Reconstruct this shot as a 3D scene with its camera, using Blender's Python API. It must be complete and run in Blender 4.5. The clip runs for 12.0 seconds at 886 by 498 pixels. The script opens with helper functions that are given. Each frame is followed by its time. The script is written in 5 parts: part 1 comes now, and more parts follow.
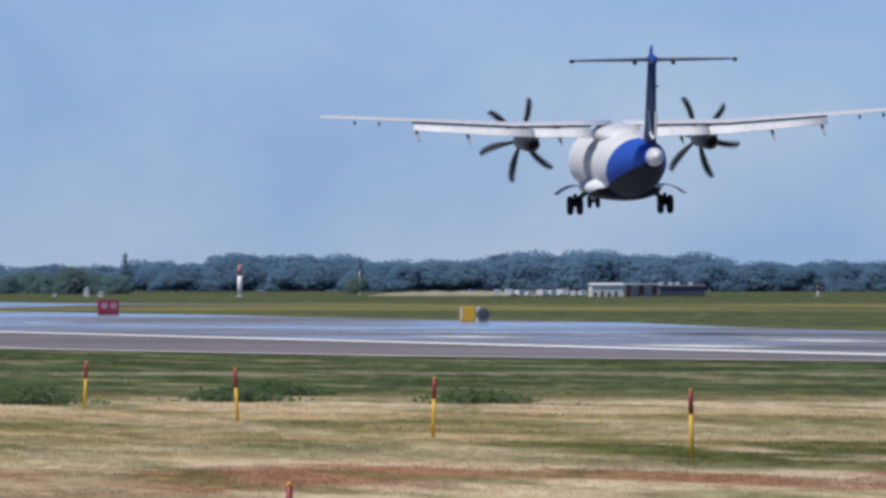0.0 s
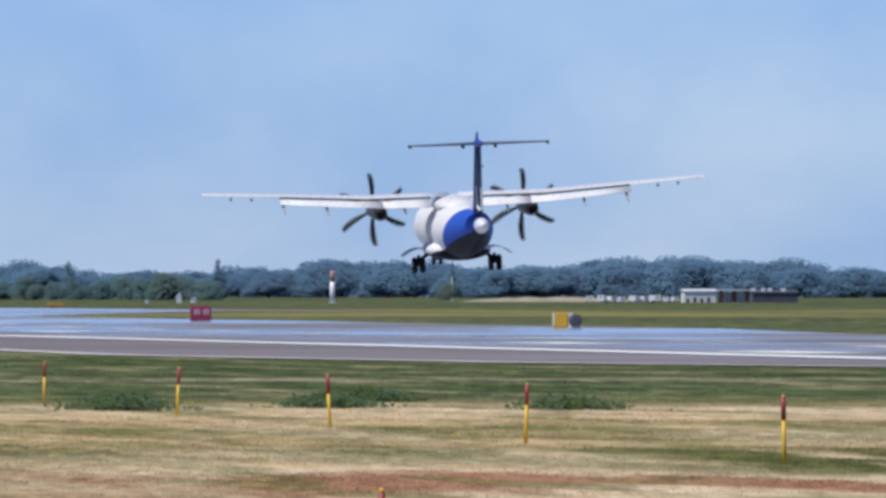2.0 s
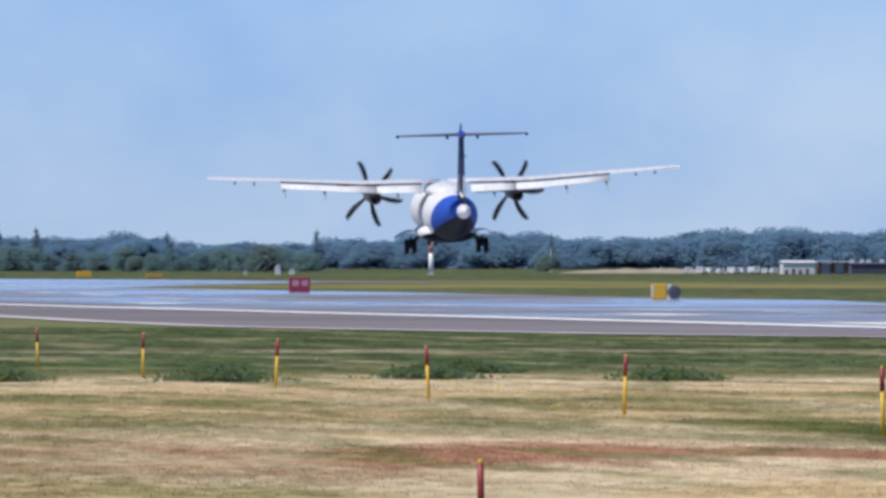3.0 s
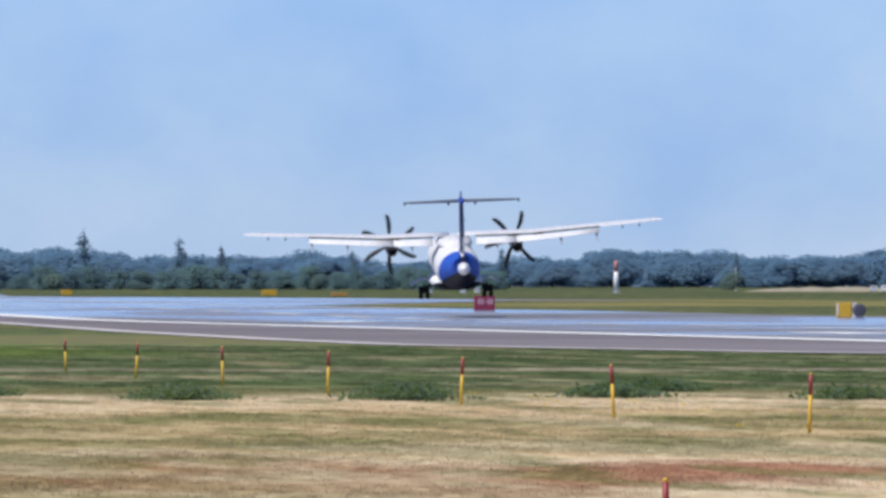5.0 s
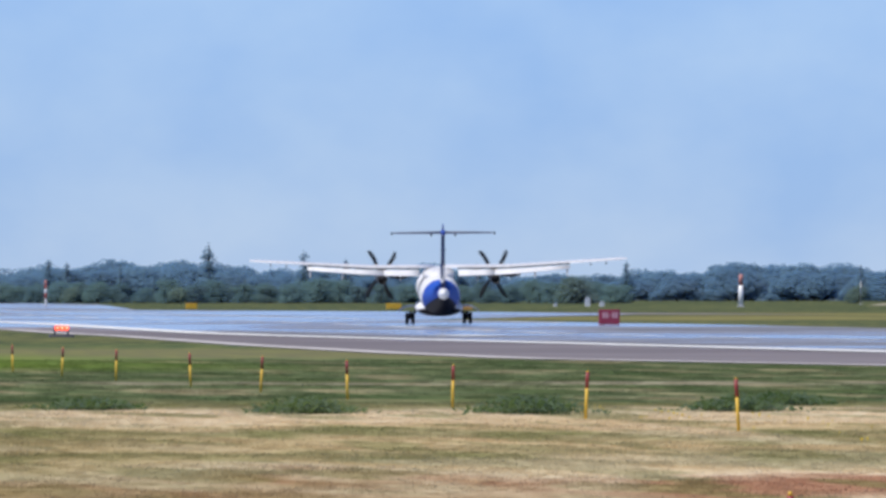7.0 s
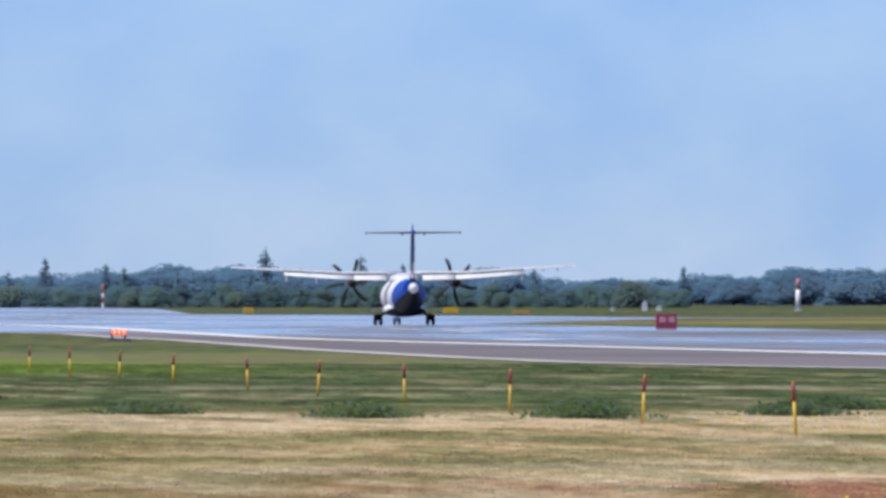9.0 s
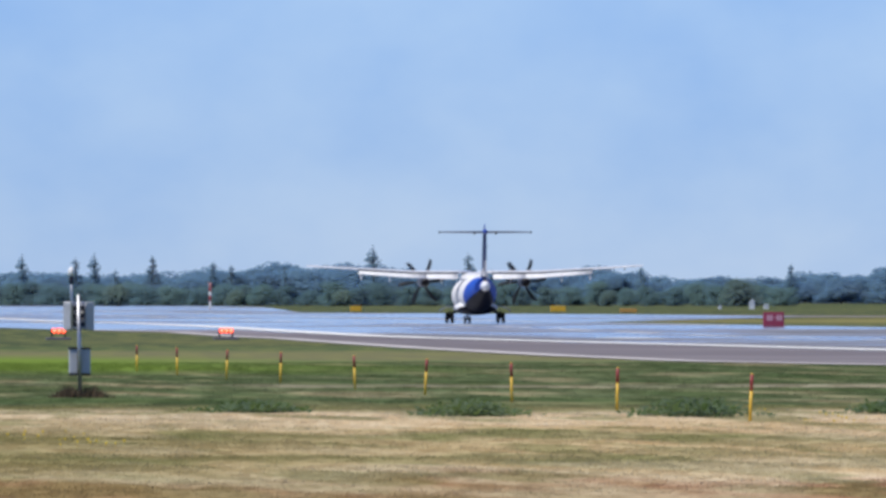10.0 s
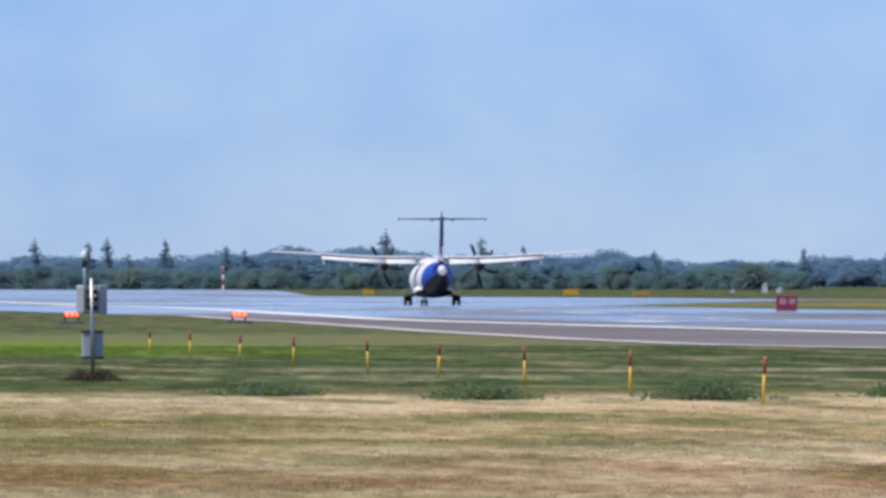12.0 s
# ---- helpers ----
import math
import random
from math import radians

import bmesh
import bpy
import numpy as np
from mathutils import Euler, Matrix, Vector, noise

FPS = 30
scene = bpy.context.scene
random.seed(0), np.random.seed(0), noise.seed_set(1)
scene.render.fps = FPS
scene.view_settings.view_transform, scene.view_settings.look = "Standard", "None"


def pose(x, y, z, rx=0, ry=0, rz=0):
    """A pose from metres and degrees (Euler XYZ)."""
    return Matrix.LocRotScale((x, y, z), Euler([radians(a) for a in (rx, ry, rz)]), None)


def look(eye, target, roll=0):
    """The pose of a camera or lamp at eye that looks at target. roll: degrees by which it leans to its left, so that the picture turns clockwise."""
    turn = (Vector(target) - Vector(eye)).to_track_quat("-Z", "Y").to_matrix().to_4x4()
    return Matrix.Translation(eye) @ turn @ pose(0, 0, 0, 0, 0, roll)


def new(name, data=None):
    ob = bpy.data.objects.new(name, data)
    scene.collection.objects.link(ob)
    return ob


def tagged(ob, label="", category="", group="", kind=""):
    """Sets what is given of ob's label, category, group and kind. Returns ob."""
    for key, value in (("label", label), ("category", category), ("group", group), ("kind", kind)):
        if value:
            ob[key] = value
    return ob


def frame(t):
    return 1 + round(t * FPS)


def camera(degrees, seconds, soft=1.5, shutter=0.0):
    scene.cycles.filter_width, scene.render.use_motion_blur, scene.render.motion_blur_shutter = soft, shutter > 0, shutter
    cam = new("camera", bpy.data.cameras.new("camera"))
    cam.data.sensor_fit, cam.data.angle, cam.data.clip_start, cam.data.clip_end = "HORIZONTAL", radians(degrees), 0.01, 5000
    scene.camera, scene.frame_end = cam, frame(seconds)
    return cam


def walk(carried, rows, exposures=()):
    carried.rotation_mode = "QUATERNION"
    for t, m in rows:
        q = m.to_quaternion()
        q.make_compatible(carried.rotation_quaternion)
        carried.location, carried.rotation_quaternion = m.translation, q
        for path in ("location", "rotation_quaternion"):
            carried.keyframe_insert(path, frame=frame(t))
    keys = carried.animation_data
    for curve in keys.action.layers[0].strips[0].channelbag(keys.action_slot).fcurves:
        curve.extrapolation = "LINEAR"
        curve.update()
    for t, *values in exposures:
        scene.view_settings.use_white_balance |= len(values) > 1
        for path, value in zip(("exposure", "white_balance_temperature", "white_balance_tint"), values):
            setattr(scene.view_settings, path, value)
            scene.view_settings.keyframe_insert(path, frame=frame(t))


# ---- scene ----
# One fixed viewpoint beside the airfield, 1.6 m above the grass; +Y runs along the runway, +X towards it.
cam = camera(3.7419, 12.0, soft=3.2, shutter=0.07)
EYE = (0.0, 0.0, 1.6)
# seconds, heading to the right of +Y in degrees, tilt above the level in degrees
PAN = [(0, 7.2398, 0.2103), (0.5, 7.0607, 0.2872), (1, 7.0643, 0.3092), (1.5, 6.9364, 0.2836), (2, 6.8488, 0.2359),
       (2.5, 6.7170, 0.1738), (3, 6.4319, 0.1153), (3.5, 6.1321, 0.1117), (4.1, 5.86, 0.137), (4.8, 5.69, 0.182), (5.5, 5.5400, 0.2067),
       (6, 5.4047, 0.1958), (6.5, 5.2512, 0.2032), (7, 5.1232, 0.2507), (7.6, 5.035, 0.273), (8.4, 4.965, 0.273), (9, 4.8818, 0.2688),
       (9.5, 4.7357, 0.2652), (10, 4.4287, 0.2617), (10.5, 4.2678, 0.2323), (11, 4.2860, 0.2032), (11.5, 4.2934, 0.1958), (12, 4.3738, 0.1922)]
walk(cam, [(t, pose(*EYE, 90 + up, 0, -az)) for t, az, up in PAN], exposures=[(0, -0.34), (0.5, -0.13), (1.5, -0.14), (2.5, -0.13), (3.5, -0.04), (12, -0.03)])

# ---- light ----
SUN_EL, SUN_AZ = radians(60), radians(-114)   # azimuth clockwise from +Y: the sun stands high on the near side of the runway
world = bpy.data.worlds.new("sky")
scene.world = world
world.use_nodes = True
wn, wl = world.node_tree.nodes, world.node_tree.links
sky = wn.new("ShaderNodeTexSky")
sky.sky_type, sky.sun_disc = "NISHITA", False
sky.sun_elevation, sky.sun_rotation = SUN_EL, SUN_AZ
sky.air_density, sky.dust_density, sky.ozone_density, sky.altitude = 1.0, 0.0, 6.0, 0
wtc = wn.new("ShaderNodeTexCoord")
wmap = wn.new("ShaderNodeMapping")
wmap.inputs["Scale"].default_value = (40, 40, 60)
wnoise = wn.new("ShaderNodeTexNoise")
wnoise.inputs["Scale"].default_value, wnoise.inputs["Detail"].default_value, wnoise.inputs["Roughness"].default_value = 1.0, 5.0, 0.5
wramp = wn.new("ShaderNodeValToRGB")
wramp.color_ramp.elements[0].position, wramp.color_ramp.elements[0].color = 0.34, (0.31, 0.465, 0.93, 1)
wramp.color_ramp.elements[1].position, wramp.color_ramp.elements[1].color = 0.70, (0.46, 0.585, 0.97, 1)
wmul, wtint = wn.new("ShaderNodeMixRGB"), wn.new("ShaderNodeMixRGB")
wmul.blend_type, wmul.inputs[0].default_value = "MULTIPLY", 1.0
wtint.blend_type, wtint.inputs[0].default_value = "MULTIPLY", 1.0
# clear-air blue that fades from the horizon upwards
wsep, wfade = wn.new("ShaderNodeSeparateXYZ"), wn.new("ShaderNodeValToRGB")
wfade.color_ramp.elements[0].position, wfade.color_ramp.elements[0].color = 0.0, (1, 1, 1, 1)
wfade.color_ramp.elements[1].position, wfade.color_ramp.elements[1].color = 0.5, (0.80, 0.66, 0.48, 1)
wl.new(wtc.outputs["Generated"], wmap.inputs[0])
wl.new(wtc.outputs["Generated"], wsep.inputs[0])
wl.new(wsep.outputs["Z"], wfade.inputs[0])
wl.new(wmap.outputs[0], wnoise.inputs["Vector"])
wl.new(wnoise.outputs["Fac"], wramp.inputs[0])
wl.new(sky.outputs[0], wmul.inputs[1])
wl.new(wramp.outputs[0], wmul.inputs[2])
wl.new(wmul.outputs[0], wtint.inputs[1])
wl.new(wfade.outputs[0], wtint.inputs[2])
wl.new(wtint.outputs[0], wn["Background"].inputs[0])
wn["Background"].inputs[1].default_value = 0.158

sun = new("sun", bpy.data.lights.new("sun", "SUN"))
sun.data.energy, sun.data.angle, sun.data.color = 4.35, radians(0.6), (1.0, 0.955, 0.90)
sun.matrix_world = look((0, 0, 0), (-math.cos(SUN_EL) * math.sin(SUN_AZ), -math.cos(SUN_EL) * math.cos(SUN_AZ), -math.sin(SUN_EL)))


# ---- materials ----
def material(name, colour, rough=0.6, metal=0.0, vary=0.15, size=1.0, bump=0.0, coat=0.0, spec=0.5, fine=None):
    """A surface with two scales of noise in its colour and roughness. size: metres of the larger blotches."""
    m = bpy.data.materials.new(name)
    m.use_nodes = True
    n, l = m.node_tree.nodes, m.node_tree.links
    b = n["Principled BSDF"]
    tc = n.new("ShaderNodeTexCoord")
    big, small = n.new("ShaderNodeTexNoise"), n.new("ShaderNodeTexNoise")
    big.inputs["Scale"].default_value, big.inputs["Detail"].default_value = 1.0 / size, 4
    small.inputs["Scale"].default_value, small.inputs["Detail"].default_value = (fine or 9.0) / size, 3
    l.new(tc.outputs["Object"], big.inputs["Vector"])
    l.new(tc.outputs["Object"], small.inputs["Vector"])
    add = n.new("ShaderNodeMath")
    add.operation = "ADD"
    l.new(big.outputs["Fac"], add.inputs[0])
    l.new(small.outputs["Fac"], add.inputs[1])
    ramp = n.new("ShaderNodeValToRGB")
    dark = [c * (1 - vary) for c in colour]
    lite = [min(1, c * (1 + vary)) for c in colour]
    half = n.new("ShaderNodeMath")
    half.operation, half.inputs[1].default_value = "MULTIPLY", 0.5
    l.new(add.outputs[0], half.inputs[0])
    ramp.color_ramp.elements[0].position, ramp.color_ramp.elements[0].color = 0.35, (*dark, 1)
    ramp.color_ramp.elements[1].position, ramp.color_ramp.elements[1].color = 0.65, (*lite, 1)
    l.new(half.outputs[0], ramp.inputs[0])
    l.new(ramp.outputs[0], b.inputs["Base Color"])
    mr = n.new("ShaderNodeMapRange")
    mr.inputs["To Min"].default_value, mr.inputs["To Max"].default_value = max(0.02, rough - 0.08), min(1, rough + 0.08)
    l.new(small.outputs["Fac"], mr.inputs["Value"])
    l.new(mr.outputs[0], b.inputs["Roughness"])
    b.inputs["Metallic"].default_value = metal
    b.inputs["Coat Weight"].default_value = coat
    b.inputs["Specular IOR Level"].default_value = spec
    if bump:
        bp = n.new("ShaderNodeBump")
        bp.inputs["Strength"].default_value = bump
        l.new(small.outputs["Fac"], bp.inputs["Height"])
        l.new(bp.outputs[0], b.inputs["Normal"])
    return m


def glowing(name, colour, strength):
    m = material(name, colour, 0.3)
    b = m.node_tree.nodes["Principled BSDF"]
    b.inputs["Emission Color"].default_value = (*colour, 1)
    b.inputs["Emission Strength"].default_value = strength
    return m


def ramp_node(n, stops):
    r = n.new("ShaderNodeValToRGB")
    e = r.color_ramp.elements
    e[0].position, e[0].color = stops[0][0], (*stops[0][1], 1)
    e[1].position, e[1].color = stops[-1][0], (*stops[-1][1], 1)
    for p, c in stops[1:-1]:
        x = e.new(p)
        x.color = (*c, 1)
    return r


def let_light_through(m, share):
    """Leaves and blades glow a little when the sun is behind them."""
    n, l = m.node_tree.nodes, m.node_tree.links
    b, out = n["Principled BSDF"], n["Material Output"]
    tr, mix = n.new("ShaderNodeBsdfTranslucent"), n.new("ShaderNodeMixShader")
    mix.inputs[0].default_value = share
    l.new(b.inputs["Base Color"].links[0].from_socket, tr.inputs[0])
    l.new(b.outputs[0], mix.inputs[1])
    l.new(tr.outputs[0], mix.inputs[2])
    l.new(mix.outputs[0], out.inputs[0])


STRAW, PALE, GREEN, DEEP = (0.60, 0.47, 0.27), (0.70, 0.59, 0.41), (0.155, 0.185, 0.095), (0.085, 0.12, 0.06)
RUST, OLIVE, LUSH, DUST = (0.44, 0.245, 0.15), (0.30, 0.275, 0.135), (0.15, 0.225, 0.045), (0.16, 0.16, 0.09)


def grass_material(name, blade=False):
    """Dry and green swards in zones along the field, broken up by patches of a few metres and by finer tufts."""
    m = bpy.data.materials.new(name)
    m.use_nodes = True
    n, l = m.node_tree.nodes, m.node_tree.links
    b = n["Principled BSDF"]
    geo = n.new("ShaderNodeNewGeometry")
    sep = n.new("ShaderNodeSeparateXYZ")
    l.new(geo.outputs["Position"], sep.inputs[0])
    patch, tuft, wide = n.new("ShaderNodeTexNoise"), n.new("ShaderNodeTexNoise"), n.new("ShaderNodeTexNoise")
    lie = n.new("ShaderNodeMapping")
    lie.inputs["Scale"].default_value = (6.0, 0.8, 1.0)
    l.new(geo.outputs["Position"], lie.inputs[0])
    for node, s, d in ((patch, 0.05, 3), (tuft, 0.12, 2), (wide, 0.035, 3)):
        node.inputs["Scale"].default_value, node.inputs["Detail"].default_value = s, d
        l.new(lie.outputs[0], node.inputs["Vector"])
    stretch = n.new("ShaderNodeMapping")
    stretch.inputs["Scale"].default_value = (0.9, 0.13, 1.0)
    l.new(geo.outputs["Position"], stretch.inputs[0])
    l.new(stretch.outputs[0], wide.inputs["Vector"])
    # the zone: distance along the field, shifted by the patches
    sh = n.new("ShaderNodeMapRange")
    sh.clamp = False
    sh.inputs["To Min"].default_value, sh.inputs["To Max"].default_value = -26.0, 26.0
    l.new(patch.outputs["Fac"], sh.inputs["Value"])
    zone = n.new("ShaderNodeMath")
    l.new(sep.outputs["Y"], zone.inputs[0])
    l.new(sh.outputs[0], zone.inputs[1])
    unit = n.new("ShaderNodeMapRange")
    unit.inputs["From Min"].default_value, unit.inputs["From Max"].default_value = 80.0, 580.0
    l.new(zone.outputs[0], unit.inputs["Value"])

    def at(d):
        return (d - 80.0) / 500.0
    r = ramp_node(n, [(at(100), STRAW), (at(110), PALE), (at(115), RUST), (at(123), RUST), (at(130), PALE), (at(138), STRAW), (at(146), OLIVE), (at(155), STRAW),
                      (at(172), OLIVE), (at(182), STRAW), (at(205), PALE), (at(220), OLIVE), (at(238), DEEP), (at(275), GREEN), (at(292), DUST),
                      (at(302), DEEP), (at(360), GREEN), (at(385), DEEP), (at(425), GREEN), (at(450), DUST), (at(520), DUST), (at(560), DEEP)])
    l.new(unit.outputs[0], r.inputs[0])
    # past the near field: green and ochre in long swathes
    far = ramp_node(n, [(0.38, (0.05, 0.073, 0.046)), (0.47, (0.075, 0.096, 0.056)), (0.56, (0.13, 0.135, 0.068)), (0.66, (0.24, 0.21, 0.09))])
    along, bands, both = n.new("ShaderNodeMapRange"), ramp_node(n, [(0.0, (0.40,) * 3), (0.26, (0.42,) * 3), (0.42, (0.66,) * 3), (0.58, (0.66,) * 3), (0.72, (0.40,) * 3), (1.0, (0.34,) * 3)]), n.new("ShaderNodeMixRGB")
    along.inputs["From Min"].default_value, along.inputs["From Max"].default_value = 750.0, 1950.0
    both.inputs[0].default_value = 0.5
    l.new(sep.outputs["Y"], along.inputs["Value"])
    l.new(along.outputs[0], bands.inputs[0])
    l.new(wide.outputs["Fac"], both.inputs[1])
    l.new(bands.outputs[0], both.inputs[2])
    l.new(both.outputs[0], far.inputs[0])
    isfar = n.new("ShaderNodeMapRange")
    isfar.inputs["From Min"].default_value, isfar.inputs["From Max"].default_value = 560.0, 640.0
    l.new(zone.outputs[0], isfar.inputs["Value"])
    mix = n.new("ShaderNodeMixRGB")
    l.new(isfar.outputs[0], mix.inputs[0])
    l.new(r.outputs[0], mix.inputs[1])
    l.new(far.outputs[0], mix.inputs[2])
    # tufts: some greener, some drier
    tr = n.new("ShaderNodeMapRange")
    tr.inputs["From Min"].default_value, tr.inputs["From Max"].default_value = 0.50, 0.60
    tr.inputs["To Max"].default_value = 0.6
    l.new(tuft.outputs["Fac"], tr.inputs["Value"])
    mix2 = n.new("ShaderNodeMixRGB")
    mix2.inputs[2].default_value = (0.22, 0.225, 0.085, 1)
    l.new(tr.outputs[0], mix2.inputs[0])
    l.new(mix.outputs[0], mix2.inputs[1])
    # bleached patches on the dry near field
    dry, near = n.new("ShaderNodeMapRange"), n.new("ShaderNodeMapRange")
    dry.inputs["From Min"].default_value, dry.inputs["From Max"].default_value, dry.inputs["To Max"].default_value = 0.52, 0.62, 0.45
    near.inputs["From Min"].default_value, near.inputs["From Max"].default_value = 225.0, 200.0
    l.new(patch.outputs["Fac"], dry.inputs["Value"])
    l.new(sep.outputs["Y"], near.inputs["Value"])
    dn = n.new("ShaderNodeMath")
    dn.operation = "MULTIPLY"
    l.new(dry.outputs[0], dn.inputs[0])
    l.new(near.outputs[0], dn.inputs[1])
    mix3 = n.new("ShaderNodeMixRGB")
    mix3.inputs[2].default_value = (*PALE, 1)
    l.new(dn.outputs[0], mix3.inputs[0])
    l.new(mix2.outputs[0], mix3.inputs[1])
    # dark green clumps and dry seams in the green belt
    belt0, belt1, clump = n.new("ShaderNodeMapRange"), n.new("ShaderNodeMapRange"), n.new("ShaderNodeTexNoise")
    belt0.inputs["From Min"].default_value, belt0.inputs["From Max"].default_value = 222.0, 240.0
    belt1.inputs["From Min"].default_value, belt1.inputs["From Max"].default_value = 440.0, 420.0
    clump.inputs["Scale"].default_value, clump.inputs["Detail"].default_value = 0.06, 2
    l.new(lie.outputs[0], clump.inputs["Vector"])
    l.new(sep.outputs["Y"], belt0.inputs["Value"])
    l.new(sep.outputs["Y"], belt1.inputs["Value"])
    tone = ramp_node(n, [(0.38, (0.075, 0.115, 0.045)), (0.48, (0.105, 0.14, 0.065)), (0.57, GREEN), (0.66, (0.32, 0.28, 0.17))])
    l.new(clump.outputs["Fac"], tone.inputs[0])
    inb, part_in = n.new("ShaderNodeMath"), n.new("ShaderNodeMath")
    inb.operation = part_in.operation = "MULTIPLY"
    part_in.inputs[1].default_value = 0.75
    l.new(belt0.outputs[0], inb.inputs[0])
    l.new(belt1.outputs[0], inb.inputs[1])
    l.new(inb.outputs[0], part_in.inputs[0])
    mix5 = n.new("ShaderNodeMixRGB")
    l.new(part_in.outputs[0], mix5.inputs[0])
    l.new(mix3.outputs[0], mix5.inputs[1])
    l.new(tone.outputs[0], mix5.inputs[2])
    # a worn dry track along the belt, broken by the tufts
    tk0, tk1 = n.new("ShaderNodeMapRange"), n.new("ShaderNodeMapRange")
    tk0.inputs["From Min"].default_value, tk0.inputs["From Max"].default_value = 279.0, 285.0
    tk1.inputs["From Min"].default_value, tk1.inputs["From Max"].default_value = 298.0, 291.0
    l.new(sep.outputs["Y"], tk0.inputs["Value"])
    l.new(sep.outputs["Y"], tk1.inputs["Value"])
    worn = n.new("ShaderNodeMapRange")
    worn.inputs["From Min"].default_value, worn.inputs["From Max"].default_value, worn.inputs["To Max"].default_value = 0.36, 0.56, 0.85
    l.new(patch.outputs["Fac"], worn.inputs["Value"])
    tk2, tk3 = n.new("ShaderNodeMath"), n.new("ShaderNodeMath")
    tk2.operation = tk3.operation = "MULTIPLY"
    l.new(tk0.outputs[0], tk2.inputs[0])
    l.new(tk1.outputs[0], tk2.inputs[1])
    l.new(tk2.outputs[0], tk3.inputs[0])
    l.new(worn.outputs[0], tk3.inputs[1])
    mix3 = n.new("ShaderNodeMixRGB")
    mix3.inputs[2].default_value = (0.34, 0.31, 0.22, 1)
    l.new(tk3.outputs[0], mix3.inputs[0])
    l.new(mix5.outputs[0], mix3.inputs[1])
    # a strip of lush mown grass on the side away from the runway
    lx, ly0, ly1 = n.new("ShaderNodeMapRange"), n.new("ShaderNodeMapRange"), n.new("ShaderNodeMapRange")
    lx.inputs["From Min"].default_value, lx.inputs["From Max"].default_value = 31.0, 21.0
    ly0.inputs["From Min"].default_value, ly0.inputs["From Max"].default_value = 335.0, 372.0
    ly1.inputs["From Min"].default_value, ly1.inputs["From Max"].default_value = 500.0, 440.0
    l.new(sep.outputs["X"], lx.inputs["Value"])
    l.new(sep.outputs["Y"], ly0.inputs["Value"])
    l.new(sep.outputs["Y"], ly1.inputs["Value"])
    m1, m2 = n.new("ShaderNodeMath"), n.new("ShaderNodeMath")
    m1.operation = m2.operation = "MULTIPLY"
    l.new(lx.outputs[0], m1.inputs[0])
    l.new(ly0.outputs[0], m1.inputs[1])
    l.new(m1.outputs[0], m2.inputs[0])
    l.new(ly1.outputs[0], m2.inputs[1])
    gx, gy, gp, g1, g2 = n.new("ShaderNodeMapRange"), n.new("ShaderNodeMapRange"), n.new("ShaderNodeMapRange"), n.new("ShaderNodeMath"), n.new("ShaderNodeMath")
    gx.inputs["From Min"].default_value, gx.inputs["From Max"].default_value = 14.0, 7.5
    gy.inputs["From Min"].default_value, gy.inputs["From Max"].default_value = 215.0, 180.0
    gp.inputs["From Min"].default_value, gp.inputs["From Max"].default_value = 0.62, 0.42
    gp.inputs["To Min"].default_value, gp.inputs["To Max"].default_value = 0.15, 0.70
    l.new(sep.outputs["X"], gx.inputs["Value"])
    l.new(sep.outputs["Y"], gy.inputs["Value"])
    l.new(tuft.outputs["Fac"], gp.inputs["Value"])
    g1.operation = g2.operation = "MULTIPLY"
    l.new(gx.outputs[0], g1.inputs[0])
    l.new(gy.outputs[0], g1.inputs[1])
    l.new(g1.outputs[0], g2.inputs[0])
    l.new(gp.outputs[0], g2.inputs[1])
    mix6 = n.new("ShaderNodeMixRGB")
    mix6.inputs[2].default_value = (0.235, 0.205, 0.075, 1)
    l.new(g2.outputs[0], mix6.inputs[0])
    l.new(mix3.outputs[0], mix6.inputs[1])
    hx, hy0, hy1, hp = (n.new("ShaderNodeMapRange") for _ in range(4))
    hx.inputs["From Min"].default_value, hx.inputs["From Max"].default_value = 16.0, 19.5
    hy0.inputs["From Min"].default_value, hy0.inputs["From Max"].default_value = 120.0, 130.0
    hy1.inputs["From Min"].default_value, hy1.inputs["From Max"].default_value = 156.0, 146.0
    hp.inputs["From Min"].default_value, hp.inputs["From Max"].default_value, hp.inputs["To Max"].default_value = 0.36, 0.52, 0.9
    for node, socket in ((hx, sep.outputs["X"]), (hy0, sep.outputs["Y"]), (hy1, sep.outputs["Y"]), (hp, tuft.outputs["Fac"])):
        l.new(socket, node.inputs["Value"])
    part_of = hx.outputs[0]
    for node in (hy0, hy1, hp):
        times = n.new("ShaderNodeMath")
        times.operation = "MULTIPLY"
        l.new(part_of, times.inputs[0])
        l.new(node.outputs[0], times.inputs[1])
        part_of = times.outputs[0]
    mix7 = n.new("ShaderNodeMixRGB")
    mix7.inputs[2].default_value = (0.13, 0.15, 0.05, 1)
    l.new(part_of, mix7.inputs[0])
    l.new(mix6.outputs[0], mix7.inputs[1])
    mix6 = mix7
    mix4 = n.new("ShaderNodeMixRGB")
    mix4.inputs[2].default_value = (*LUSH, 1)
    l.new(m2.outputs[0], mix4.inputs[0])
    l.new(mix6.outputs[0], mix4.inputs[1])
    out = mix4.outputs[0]
    if blade:
        isl = n.new("ShaderNodeMapRange")
        isl.inputs["To Min"].default_value, isl.inputs["To Max"].default_value = 1.02, 1.18
        l.new(geo.outputs["Random Per Island"], isl.inputs["Value"])
        mul = n.new("ShaderNodeMixRGB")
        mul.blend_type, mul.inputs[0].default_value = "MULTIPLY", 1.0
        l.new(out, mul.inputs[1])
        l.new(isl.outputs[0], mul.inputs[2])
        out = mul.outputs[0]
    l.new(out, b.inputs["Base Color"])
